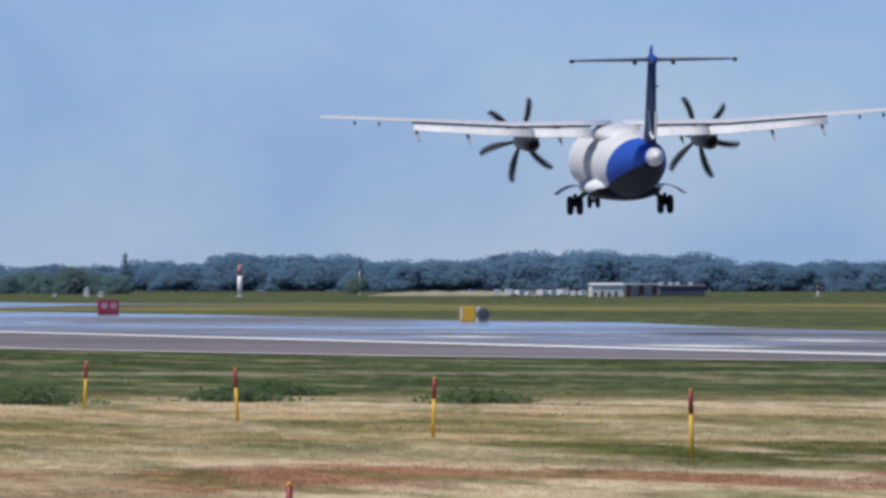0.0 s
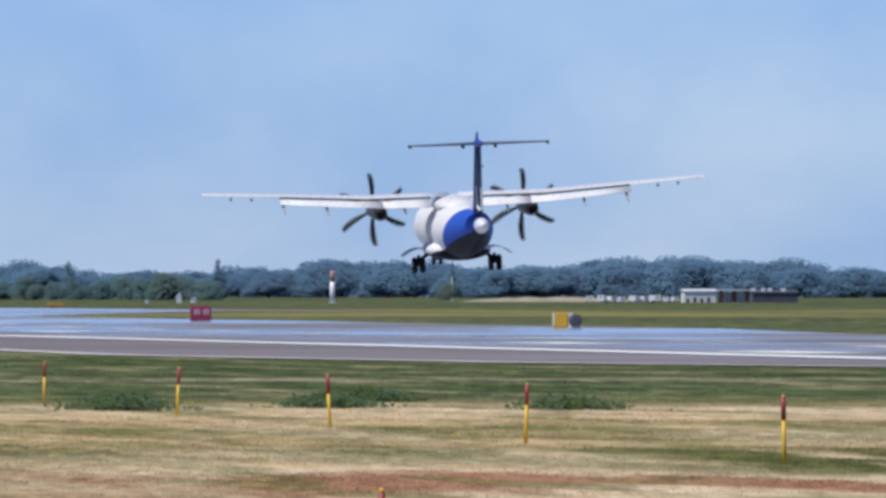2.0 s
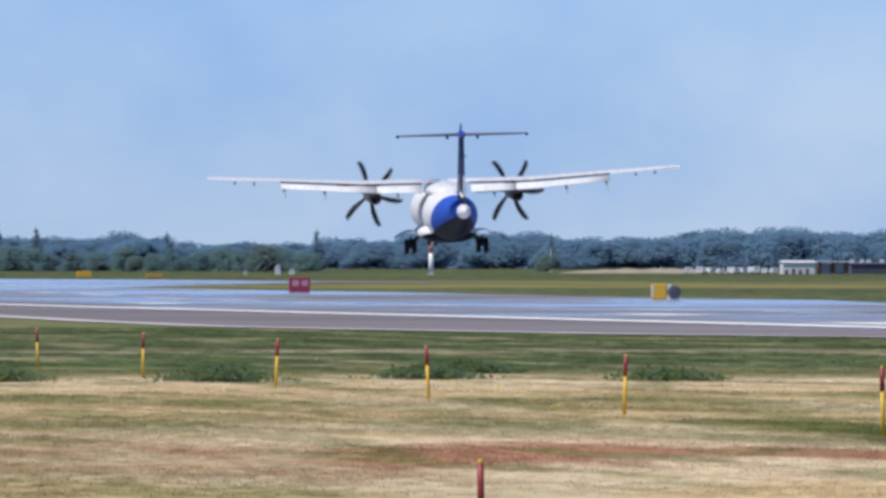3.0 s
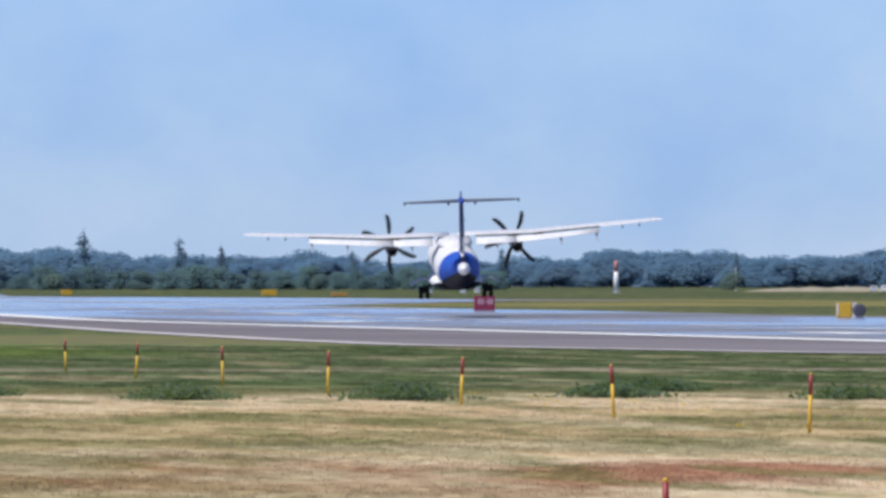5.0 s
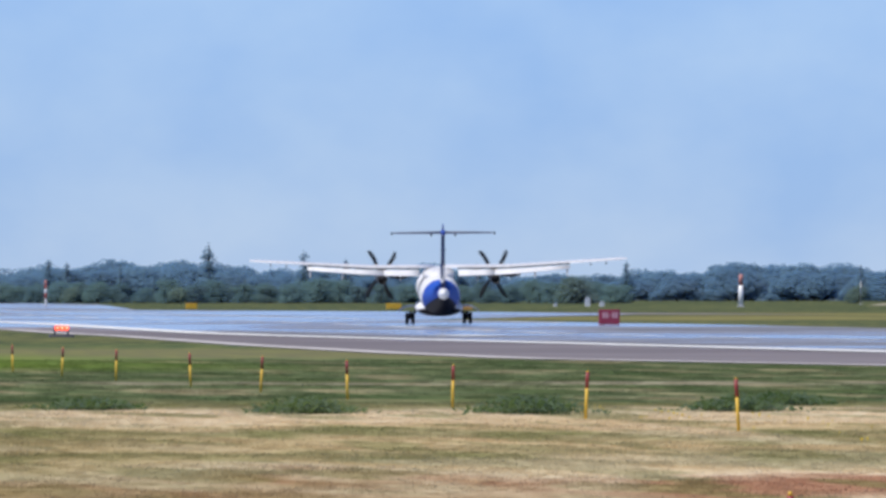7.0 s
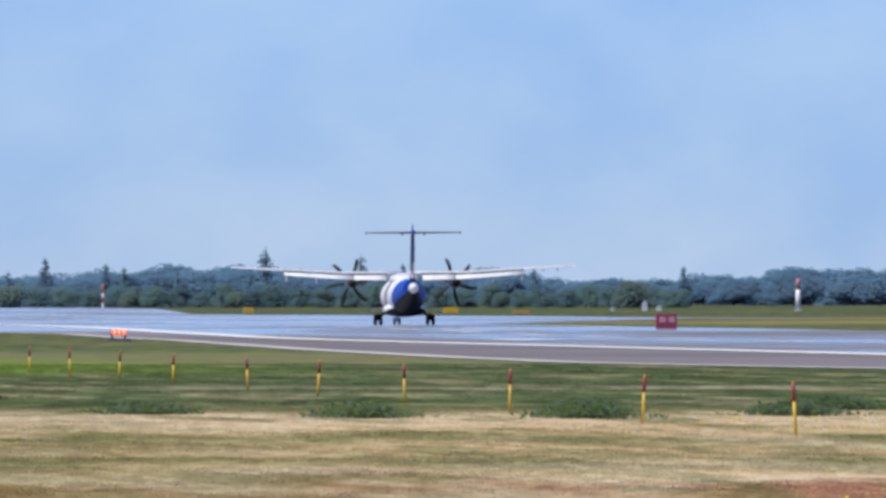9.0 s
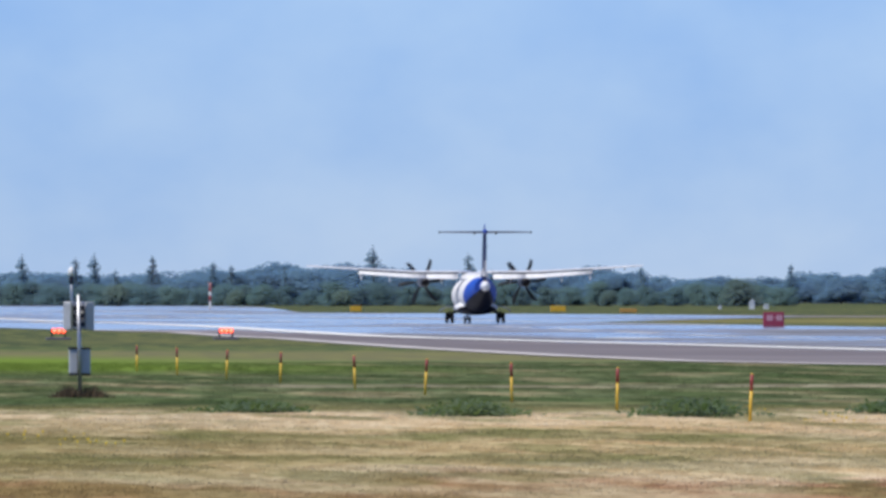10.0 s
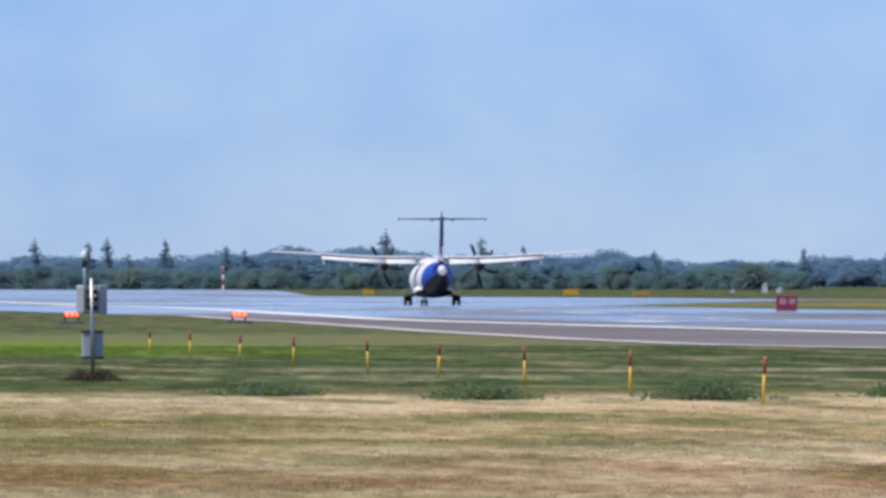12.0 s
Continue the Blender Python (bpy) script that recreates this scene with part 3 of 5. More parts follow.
def build_aircraft():
    craft = thing("aircraft", Matrix.Identity(4), "white and blue twin-propeller airliner landing, with T-tail and flaps down", "airplane")
    bm = bmesh.new()
    loft(bm, [superellipse(*s) for s in BODY])
    paint = livery_material()
    part("fuselage", bm, paint, craft, "white fuselage with a blue rear", True)
    bm = bmesh.new()
    loft(bm, [superellipse(y, z, a, b_, n=20) for y, z, a, b_ in ((-13.7, 2.90, 0.405, 0.425), (-14.2, 2.92, 0.36, 0.38), (-14.6, 2.93, 0.28, 0.29), (-14.85, 2.94, 0.15, 0.16), (-14.92, 2.94, 0.03, 0.03))])
    part("tail_cone", bm, M_WHITE, craft, "white tail cone", True)
    # belly fairing that houses the main legs
    bm = bmesh.new()
    loft(bm, [superellipse(y, z, a, b_, n=28) for y, z, a, b_ in ((4.2, 1.35, 0.5, 0.3), (3.4, 1.25, 1.35, 0.50), (2.0, 1.24, 1.66, 0.58), (0, 1.24, 1.74, 0.60), (-2.0, 1.24, 1.68, 0.58), (-3.6, 1.28, 1.40, 0.50), (-4.8, 1.38, 0.5, 0.25))])
    part("belly_fairing", bm, paint, craft, "", True)
    # wing-to-body fairing on the roof
    bm = bmesh.new()
    loft(bm, [superellipse(y, z, a, b_, n=24) for y, z, a, b_ in ((3.6, 3.50, 0.4, 0.15), (2.6, 3.58, 1.0, 0.38), (1.2, 3.62, 1.18, 0.50), (-0.6, 3.62, 1.16, 0.50), (-1.8, 3.56, 0.9, 0.38), (-3.2, 3.50, 0.35, 0.14))])
    part("wing_fairing", bm, M_WHITE, craft, "", True)
    # one wing panel a side, with a dark strip for its slot's shade, flaps and track fairings
    for s in (-1, 1):
        bm = bmesh.new()
        rings = []
        for x in (0.3, 2.0, 4.8, 7.0, 9.4, 11.5, 13.0, 13.45, 13.52):
            le, te, z, th = wing_line(x)
            if x > 13.3:
                le, th = le - (x - 13.3) * 1.5, th * 0.55
            rings.append([Vector((p.x * s, p.y, p.z)) for p in foil(le, te, x, z, th * 0.85, 0.06)])
        loft(bm, rings)
        wing = part("wing", bm, M_WHITE, craft, "", True)
        # a dark solid strip stands in for the shade inside the flap slot
        bm = bmesh.new()
        ring = []
        for x in (1.35, 4.8, 9.4):
            le, te, z, th = wing_line(x)
            ring.append([Vector((x * s, te + 0.30, z + 0.02)), Vector((x * s, te - 0.03, z + 0.02)), Vector((x * s, te - 0.03, z - 0.065)), Vector((x * s, te + 0.30, z - 0.085))])
        loft(bm, ring)
        part("flap_slot_shade", bm, M_DARK, wing, "dark strip standing in for the shaded slot above the flap")
        for x0, x1 in ((1.40, 3.95), (3.99, 9.40)):
            bm = bmesh.new()
            rings = []
            for i in range(4):
                x = x0 + (x1 - x0) * i / 3
                le, te, z, th = wing_line(x)
                c = 0.95 - 0.045 * x
                f = foil(0.0, -c, 0.0, 0.0, 0.12, 0.02, 7)
                # trailing edge falls: the flap hangs down and back from the slot
                rings.append([Vector((x * s, te - 0.01, z - 0.128)) + Matrix.Rotation(radians(28), 3, "X") @ p for p in f])
            loft(bm, rings)
            part("flap", bm, M_WHITE, wing, "lowered white flap", True)
        bm = bmesh.new()
        rings = []
        for x in (9.46, 11.5, 13.2):
            le, te, z, th = wing_line(x)
            rings.append([Vector((p.x * s, p.y, p.z)) for p in foil(te + 0.02, te - 0.34, x, z, 0.12, 0, 6)])
        loft(bm, rings)
        part("aileron", bm, M_WHITE, wing, "", True)
        for x in (2.75, 6.9, 9.2):
            le, te, z, th = wing_line(x)
            bm = bmesh.new()
            loft(bm, [superellipse(y, zz, a, b_, n=10) for y, zz, a, b_ in ((0.6, z - 0.25, 0.03, 0.04), (0.1, z - 0.36, 0.07, 0.12), (-0.7, z - 0.62, 0.07, 0.14), (-1.35, z - 0.84, 0.03, 0.06))])
            bmesh.ops.translate(bm, verts=bm.verts, vec=(x * s, 0, 0))
            part("flap_track_fairing", bm, M_GREY, wing, "", True)
        for x in (10.9, 12.0):
            le, te, z, th = wing_line(x)
            bm = bmesh.new()
            loft(bm, [superellipse(y, zz, a, b_, n=8) for y, zz, a, b_ in ((te + 0.3, z - 0.12, 0.03, 0.03), (te - 0.1, z - 0.18, 0.05, 0.10), (te - 0.4, z - 0.16, 0.02, 0.03))])
            bmesh.ops.translate(bm, verts=bm.verts, vec=(x * s, 0, 0))
            part("hinge_fairing", bm, M_DARK, wing, "", True)
        # nacelle, exhaust, propeller
        bm = bmesh.new()
        cx = 4.05 * s
        loft(bm, [[p + Vector((cx, 0, 0)) for p in superellipse(y, z, a, b_, n=24)] for y, z, a, b_ in
                  ((3.95, 3.34, 0.33, 0.33), (3.5, 3.35, 0.41, 0.44), (2.6, 3.39, 0.46, 0.48), (1.2, 3.46, 0.46, 0.46), (0.2, 3.50, 0.42, 0.40), (-0.5, 3.52, 0.36, 0.32), (-0.9, 3.52, 0.26, 0.22), (-1.1, 3.52, 0.16, 0.14))])
        # all dark grey, standing in for the shaded rear under the wing
        nacelle = part("nacelle", bm, M_NACELLE, craft, "engine nacelle, its shaded rear put into dark grey", True)
        bm = bmesh.new()
        spin_profile(bm, [(1.2, 0.36), (-0.2, 0.37), (-0.9, 0.35), (-1.35, 0.30), (-1.34, 0.24), (-0.9, 0.22)], "Y", 18, (cx, 0, 3.24))
        part("exhaust_pipe", bm, M_EXHAUST, nacelle, "sooty exhaust outlet", True)
        prop = new("propeller")
        prop.parent = craft
        prop.location = (cx, 4.15, 3.33)
        tagged(prop, "six-bladed dark propeller")
        PROPS.append(prop)
        bm = bmesh.new()
        spin_profile(bm, [(-0.2, 0.33), (0.05, 0.34), (0.3, 0.31), (0.6, 0.20), (0.8, 0.08), (0.86, 0.01)], "Y", 20)
        part("spinner", bm, M_GREY, prop, "", True)
        bm = bmesh.new()
        rows = ((0.25, 0.10, 0.10, 60, 0.0), (0.45, 0.13, 0.07, 55, 0.0), (0.8, 0.17, 0.05, 46, 0.03), (1.2, 0.19, 0.035, 38, 0.04), (1.6, 0.175, 0.025, 32, 0.0), (1.85, 0.14, 0.018, 28, -0.06), (1.965, 0.07, 0.012, 27, -0.11))
        rings = []
        for r, w, th, pitch, sweep in rows:
            q = Matrix.Rotation(radians(pitch), 3, "Z")
            prof = [(-w, 0), (-w * 0.5, th * 0.8), (w * 0.2, th), (w, 0), (w * 0.2, -th), (-w * 0.5, -th * 0.8)]
            rings.append([q @ Vector((a * 0.95, c, 0)) + Vector((sweep, 0, r)) for a, c in prof])
        loft(bm, rings)
        blade = part("blade", bm, M_PROP, prop, "black composite blade", True)
        for k in range(1, 6):
            b2 = new("blade", blade.data)
            b2.parent = prop
            b2.rotation_euler = (0, radians(60 * k), 0)
            b2["label"] = "black composite blade"
    # fin and rudder
    def upright(rows):
        rings = []
        for z, le, te, th in rows:
            rings.append([Vector((p.z, p.y, z)) for p in foil(le, te, 0, 0, th)])
        return loft(bmesh.new(), rings)
    part("fin", upright([(3.1, -10.2, -12.75, 0.12), (3.9, -10.5, -12.85, 0.12), (4.6, -10.9, -13.0, 0.13), (6.0, -11.6, -13.25, 0.15), (7.25, -12.25, -13.52, 0.17)]), M_NAVY, craft, "tall dark navy fin", True)
    part("fin_tip", upright([(7.2, -12.2, -13.5, 0.12), (7.68, -12.6, -13.6, 0.11), (7.82, -12.9, -13.6, 0.07)]), M_BLUE, craft, "bright blue fin tip", True)
    part("dorsal_fin", upright([(3.3, -5.6, -10.3, 0.05), (3.62, -6.6, -10.4, 0.04), (3.95, -8.0, -10.6, 0.03), (4.25, -9.3, -10.9, 0.02)]), M_WHITE, craft, "", True)
    bm = upright([(3.25, -12.8, -13.95, 0.24), (5.2, -13.14, -14.25, 0.22), (7.05, -13.5, -14.52, 0.20)])
    rudder = part("rudder", bm, M_NAVY, craft, "dark navy rudder", True)
    bm = bmesh.new()
    stroke = [(-0.16, -13.35, 4.95), (-0.17, -13.6, 4.4), (-0.16, -13.75, 3.9), (-0.09, -13.98, 3.72), (0.0, -14.07, 3.8), (0.03, -14.16, 4.3), (0.03, -14.22, 4.9)]
    for a, b_ in zip(stroke, stroke[1:]):
        tube(bm, a, b_, 0.06, 0.06, 8)
    part("rudder_stripe", bm, M_WHITE, rudder, "white painted stripe")
    bm = bmesh.new()
    for sx in (-1, 1):
        box(bm, sx * 0.05 - 0.02 + sx * 0.1, sx * 0.05 + 0.02 + sx * 0.1, -14.3, -13.6, 5.98, 6.05, 0.01)
    part("rudder_hinge", bm, M_DARK, rudder)
    for s in (-1, 1):
        bm = bmesh.new()
        loft(bm, [[Vector((p.x * s, p.y, p.z)) for p in foil(le, te, x, 7.18, th)] for x, le, te, th in ((0.04, -12.3, -14.1, 0.10), (1.8, -12.55, -14.0, 0.10), (3.4, -12.8, -13.88, 0.09), (3.62, -13.0, -13.88, 0.06))])
        # dark colours of tailplane and elevator stand in for underside shade
        tail = part("tailplane", bm, M_NACELLE, craft, "thin horizontal tailplane, underside shade put into its dark grey", True)
        bm = bmesh.new()
        loft(bm, [[Vector((p.x * s, p.y, p.z)) for p in foil(te + 0.01, te - c, x, 7.18, 0.13, 0, 6)] for x, te, c in ((0.25, -14.09, 0.45), (1.8, -14.0, 0.42), (3.35, -13.9, 0.36))])
        part("elevator", bm, M_NAVY, tail, "dark elevator", True)
        bm = bmesh.new()
        loft(bm, [[p + Vector((3.62 * s, 0, 0)) for p in superellipse(y, 7.16, a, a * 1.3, n=8)] for y, a in ((-12.9, 0.03), (-13.3, 0.07), (-14.1, 0.07), (-14.4, 0.02))])
        part("horn_balance", bm, M_DARK, tail, "", True)
        bm = bmesh.new()
        box(bm, 0.85 * s - 0.05, 0.85 * s + 0.05, -14.3, -13.5, 6.98, 7.14, 0.02)
        part("elevator_actuator", bm, M_DARK, tail)
    bm = bmesh.new()
    loft(bm, [superellipse(y, 7.2, a, a * 1.1, n=14) for y, a in ((-11.9, 0.03), (-12.4, 0.16), (-13.6, 0.19), (-14.5, 0.14), (-14.9, 0.03))])
    part("tail_bullet", bm, M_BLUE, craft, "", True)
    # landing gear
    for s in (-1, 1):
        bm = bmesh.new()
        tube(bm, (1.35 * s, 0.1, 1.15), (2.03 * s, 0.05, 0.62), 0.12, 0.10)
        tube(bm, (2.03 * s, 0.05, 0.95), (2.05 * s, 0.0, 0.40), 0.09, 0.08)
        tube(bm, (1.5 * s, 0.6, 1.0), (2.03 * s, 0.1, 0.55), 0.05, 0.05)
        tube(bm, (1.78 * s, 0, 0.43), (2.32 * s, 0, 0.43), 0.06, 0.06)
        leg = part("main_leg", bm, M_DARK, craft, "dark main landing gear leg", True)
        for o in (-0.215, 0.215):
            wheel_at(craft, (2.05 * s + o, 0, 0.43), 0.43, 0.13)
        bm = bmesh.new()
        pts = [(1.72, 1.32), (2.05, 1.36), (2.35, 1.30), (2.65, 1.16), (2.92, 0.96)]
        outer = [[Vector((x * s, 0.85, z)), Vector((x * s, -0.75, z)), Vector((x * s, -0.75, z - 0.05)), Vector((x * s, 0.85, z - 0.05))] for x, z in pts]
        loft(bm, outer)
        part("gear_door", bm, M_GREY, craft, "open curved landing gear door")
    bm = bmesh.new()
    tube(bm, (0, 10.55, 1.35), (0, 10.77, 0.32), 0.08, 0.06)
    tube(bm, (-0.22, 10.77, 0.30), (0.22, 10.77, 0.30), 0.05, 0.05)
    tube(bm, (0, 9.8, 1.2), (0, 10.7, 0.62), 0.04, 0.04)
    part("nose_leg", bm, M_DARK, craft, "", True)
    for o in (-0.19, 0.19):
        wheel_at(craft, (o, 10.77, 0.30), 0.30, 0.09)
    for s in (-1, 1):
        bm = bmesh.new()
        box(bm, 0.36 * s - 0.02, 0.36 * s + 0.02, 9.4, 10.6, 0.62, 1.08, 0.01)
        part("nose_gear_door", bm, M_WHITE, craft)
    return craft


PROPS, WHEELS = [], []


def wheel_at(craft, at, r, w):
    wheel = new("wheel")
    wheel.parent = craft
    wheel.location = at
    bm = bmesh.new()
    spin_profile(bm, [(-w, r * 0.55), (-w, r * 0.82), (-w * 0.7, r * 0.96), (0, r), (w * 0.7, r * 0.96), (w, r * 0.82), (w, r * 0.55)], "X", 24)
    part("tyre", bm, M_RUBBER, wheel, "black tyre", True)
    bm = bmesh.new()
    spin_profile(bm, [(-w * 1.02, r * 0.2), (-w * 0.9, r * 0.54), (w * 0.9, r * 0.54), (w * 1.02, r * 0.2)], "X", 16)
    part("rim", bm, M_STEEL, wheel, "", True)
    WHEELS.append((wheel, r))
    return wheel


# ---- airfield furniture ----
def marker_pole(x, y, lean, height=0.70, k=1.0, group="marker poles along the grass"):
    z = level(y)
    pole = thing("marker_pole", pose(x, y, z, lean * 0.4, lean, 0), "thin yellow marker pole with a dark red top standing in grass", "marker pole", group)
    bm = tube(bmesh.new(), (0, 0, -0.05), (0, 0, height * 0.64), 0.022 * k, 0.022 * k, 10)
    part("post", bm, M_YELLOW, pole, "yellow post", True)
    bm = tube(bmesh.new(), (0, 0, height * 0.64), (0, 0, height * 0.97), 0.026 * k, 0.025 * k, 10)
    part("sleeve", bm, M_RED, pole, "dark red sleeve", True)
    bm = tube(bmesh.new(), (0, 0, height * 0.97), (0, 0, height), 0.02 * k, 0.012 * k, 10)
    part("cap", bm, M_YELLOW, pole, "", True)
    return pole


def at_bearing(bearing, d):
    """Place on the field d metres ahead, from a pixel offset in the camera's view (24000 to a radian) right of the
    runway's heading.
    """
    a = bearing / 24000.0
    return d * math.tan(a), d


def build_poles():
    leans = [3, -1, 1.5, -3, 2.5, 1, -1, 3, -2, 1, 2, -1, 0]
    slips = [0, 0, 0.4, 0.4, 0.1, 1.2, 1.4, 1.2, -0.3, 2.8, 2.0, 1.8, 0]   # offsets that fit each pole to the camera's view
    for k in range(-1, 12):
        marker_pole(19.6, 134.5 + 20.3 * k + slips[k + 1], leans[k + 1])
    marker_pole(7.66, 66.2, -1, 0.70, 0.68)


def sign_board(name, px, d, w, h, face, label, category, letters=(), legs=2, turn=0):
    x, y = at_bearing(px, d)
    s = thing(name, pose(x, y, level(y), 0, 0, turn), label, category)
    bm = box(bmesh.new(), -w / 2, w / 2, -0.12, 0.12, 0.05, h, 0.03)
    cab = part("cabinet", bm, face, s)
    bm = box(bmesh.new(), -w / 2 + 0.08, w / 2 - 0.08, -0.135, -0.122, 0.14, h - 0.08)
    part("face_panel", bm, face, cab)
    for i in range(legs):
        lx = -w / 2 + w * (i + 0.5) / legs
        bm = tube(bmesh.new(), (lx, 0, -0.1), (lx, 0, 0.18), 0.05, 0.05)
        part("leg", bm, M_STEEL, s)
    for x0, x1, z0, z1 in letters:
        bm = box(bmesh.new(), x0, x1, -0.15, -0.137, z0, z1)
        part("lettering", bm, M_SIGNDULL, cab, "pale lettering bar")
    return s


def build_signs():
    sign_board("runway_sign", 2440, 975, 1.52, 1.12, M_SIGNRED, "red runway holding sign with pale characters on grass", "sign",
               ((-0.50, -0.30, 0.50, 0.92), (-0.26, -0.08, 0.50, 0.92), (0.02, 0.12, 0.66, 0.76), (0.20, 0.38, 0.50, 0.92), (0.42, 0.60, 0.50, 0.92)))
    s = sign_board("distance_sign", 3076, 850, 0.95, 1.0, M_SIGNYEL, "yellow airfield sign board beside the runway", "sign", legs=2)
    bm = box(bmesh.new(), -0.47, -0.36, -0.16, -0.124, 0.20, 0.98)
    part("side_panel", bm, M_CREAM, s, "pale edge strip")
    x, y = at_bearing(3103, 854)
    drum = thing("wind_drum", pose(x, y, level(y)), "dark round drum on a pale stand beside a yellow sign", "drum")
    bm = bmesh.new()
    spin_profile(bm, [(-0.28, 0.30), (-0.26, 0.40), (0.26, 0.40), (0.28, 0.30)], "Y", 20, (0, 0, 0.52))
    part("drum", bm, M_SLATE, drum, "", True)
    bm = box(bmesh.new(), -0.38, -0.12, 0.30, 0.38, 0.0, 0.98, 0.02)
    part("stand", bm, M_CREAM, drum)
    bm = box(bmesh.new(), -0.3, 0.3, -0.2, 0.3, -0.02, 0.14, 0.02)
    part("foot", bm, M_BOX, drum)
    for px, d, w, h, face in ((1701, 1850, 1.55, 0.85, M_SIGNYEL), (2059, 1850, 2.1, 0.85, M_SIGNYEL), (2183, 1760, 2.2, 0.55, M_SIGNORG)):
        sign_board("taxiway_sign", px, d, w, h, face, "low yellow taxiway sign board on grass" if face is M_SIGNYEL else "low orange taxiway board on grass", "sign")


def approach_light(px, d):
    """A precision approach light unit: three red lenses in a low housing on legs."""
    x, y = at_bearing(px, d)
    u = thing("approach_light", pose(x, y, level(y)), "low approach light unit with glowing red lenses on grass", "runway light", "approach lights beside the runway")
    bm = box(bmesh.new(), -0.40, 0.40, -0.30, 0.45, 0.36, 0.62, 0.04)
    body = part("housing", bm, M_DARK, u, "dark light housing")
    for lx in (-0.26, 0.0, 0.26):
        bm = bmesh.new()
        spin_profile(bm, [(-0.36, 0.02), (-0.35, 0.135), (-0.29, 0.14)], "Y", 16, (lx, 0, 0.50))
        lens = part("lens", bm, M_LAMP, body, "glowing red lens", True)
        bm = bmesh.new()
        spin_profile(bm, [(-0.40, 0.01), (-0.385, 0.05), (-0.36, 0.055)], "Y", 12, (lx + 0.02, 0, 0.51))
        part("lamp_core", bm, M_LAMPHOT, body, "", True)
    for lx in (-0.36, 0.36):
        for ly in (-0.2, 0.35):
            bm = tube(bmesh.new(), (lx, ly, -0.03), (lx, ly, 0.36), 0.035)
            part("leg", bm, M_DARK, u)
    # pad made wide and dark to stand in for the shadow under the unit
    bm = box(bmesh.new(), -0.68, 0.68, -0.5, 0.6, -0.04, 0.13, 0.05)
    part("pad", bm, M_SLATE, u, "concrete pad darkened for the shadow under the lights")


def build_sensor_mast():
    x, y = at_bearing(1213, 250)
    m = thing("sensor_mast", pose(x, y, level(y)), "galvanised steel sensor mast with two equipment boxes in grass", "mast")
    part("main_post", tube(bmesh.new(), (0, 0, -0.05), (-0.03, 0, 1.90), 0.036, 0.033, 12), M_STEEL, m, "", True)
    part("thin_post", tube(bmesh.new(), (-0.145, 0.05, 1.30), (-0.16, 0.05, 2.28), 0.026, 0.022, 10), M_STEEL, m, "", True)
    bm = bmesh.new()
    spin_profile(bm, [(2.10, 0.03), (2.12, 0.045), (2.22, 0.045), (2.24, 0.02)], "Z", 12, (-0.158, 0.05, 0))
    part("sensor_collar", bm, M_DARK, m, "", True)
    bm = bmesh.new()
    spin_profile(bm, [(2.24, 0.03), (2.27, 0.062), (2.36, 0.062), (2.39, 0.03), (2.42, 0.012)], "Z", 12, (-0.16, 0.05, 0))
    part("sensor_head", bm, M_WHITE, m, "white sensor head", True)
    for s, cx in ((-1, -0.165), (1, 0.13)):
        bm = box(bmesh.new(), -0.09, 0.09, -0.16, 0.16, 1.24, 1.77, 0.02)
        bmesh.ops.rotate(bm, verts=bm.verts, cent=(0, 0, 1.5), matrix=Matrix.Rotation(radians(22 * s), 3, "Z"))
        bmesh.ops.translate(bm, verts=bm.verts, vec=(cx, 0.24, 0))
        cabinet = part("upper_box", bm, M_BOX, m, "pale grey instrument box")
        for z in (1.36, 1.52, 1.66):
            bm = box(bmesh.new(), cx - s * 0.10 - 0.05, cx - s * 0.10 + 0.05, 0.02, 0.10, z - 0.05, z + 0.03, 0.01)
            part("latch", bm, M_DARK, cabinet)
    bm = box(bmesh.new(), -0.20, 0.16, 0.03, 0.12, 1.27, 1.31, 0.01)
    part("cross_arm", bm, M_STEEL, m)
    bm = box(bmesh.new(), -0.195, 0.195, 0.06, 0.27, 0.44, 0.90, 0.02)
    lower = part("lower_box", bm, M_BOX, m, "grey equipment cabinet")
    bm = box(bmesh.new(), -0.21, 0.21, 0.04, 0.29, 0.90, 0.93, 0.008)
    part("cabinet_lid", bm, M_DARK, lower)
    bm = box(bmesh.new(), -0.205, 0.205, 0.05, 0.28, 0.405, 0.44, 0.008)
    part("cabinet_base", bm, M_DARK, lower)
    bm = box(bmesh.new(), -0.05, 0.02, 0.035, 0.06, 0.44, 0.90, 0.005)
    part("bracket", bm, M_DARK, lower)
    bm = box(bmesh.new(), -0.12, 0.12, -0.12, 0.12, -0.04, 0.07, 0.02)
    part("foot", bm, M_DARK, m)
    # dead weeds round its foot
    rng = random.Random(5)
    bm = bmesh.new()
    for i in range(700):
        side = rng.choice((-1, 1))
        bx, by = side * abs(rng.gauss(0.24, 0.15)), rng.uniform(-0.4, 0.4)
        h = rng.uniform(0.08, 0.27) * math.exp(-((abs(bx) - 0.2) / 0.35) ** 2)
        a, lean = rng.uniform(0, 6.28), rng.uniform(-0.1, 0.1)
        w = 0.014
        v = [bm.verts.new((bx - w * math.cos(a), by - w * math.sin(a), -0.01)), bm.verts.new((bx + w * math.cos(a), by + w * math.sin(a), -0.01)), bm.verts.new((bx + lean, by, h))]
        bm.faces.new(v)
    me = bpy.data.meshes.new("dry_weeds")
    bm.to_mesh(me)
    bm.free()
    w = link_mesh("dry_weeds", me, M_SOIL)
    w.matrix_world = pose(x, y, level(y))
    tagged(w, "brown dead weeds round the foot of a mast", "weeds", kind="stuff")


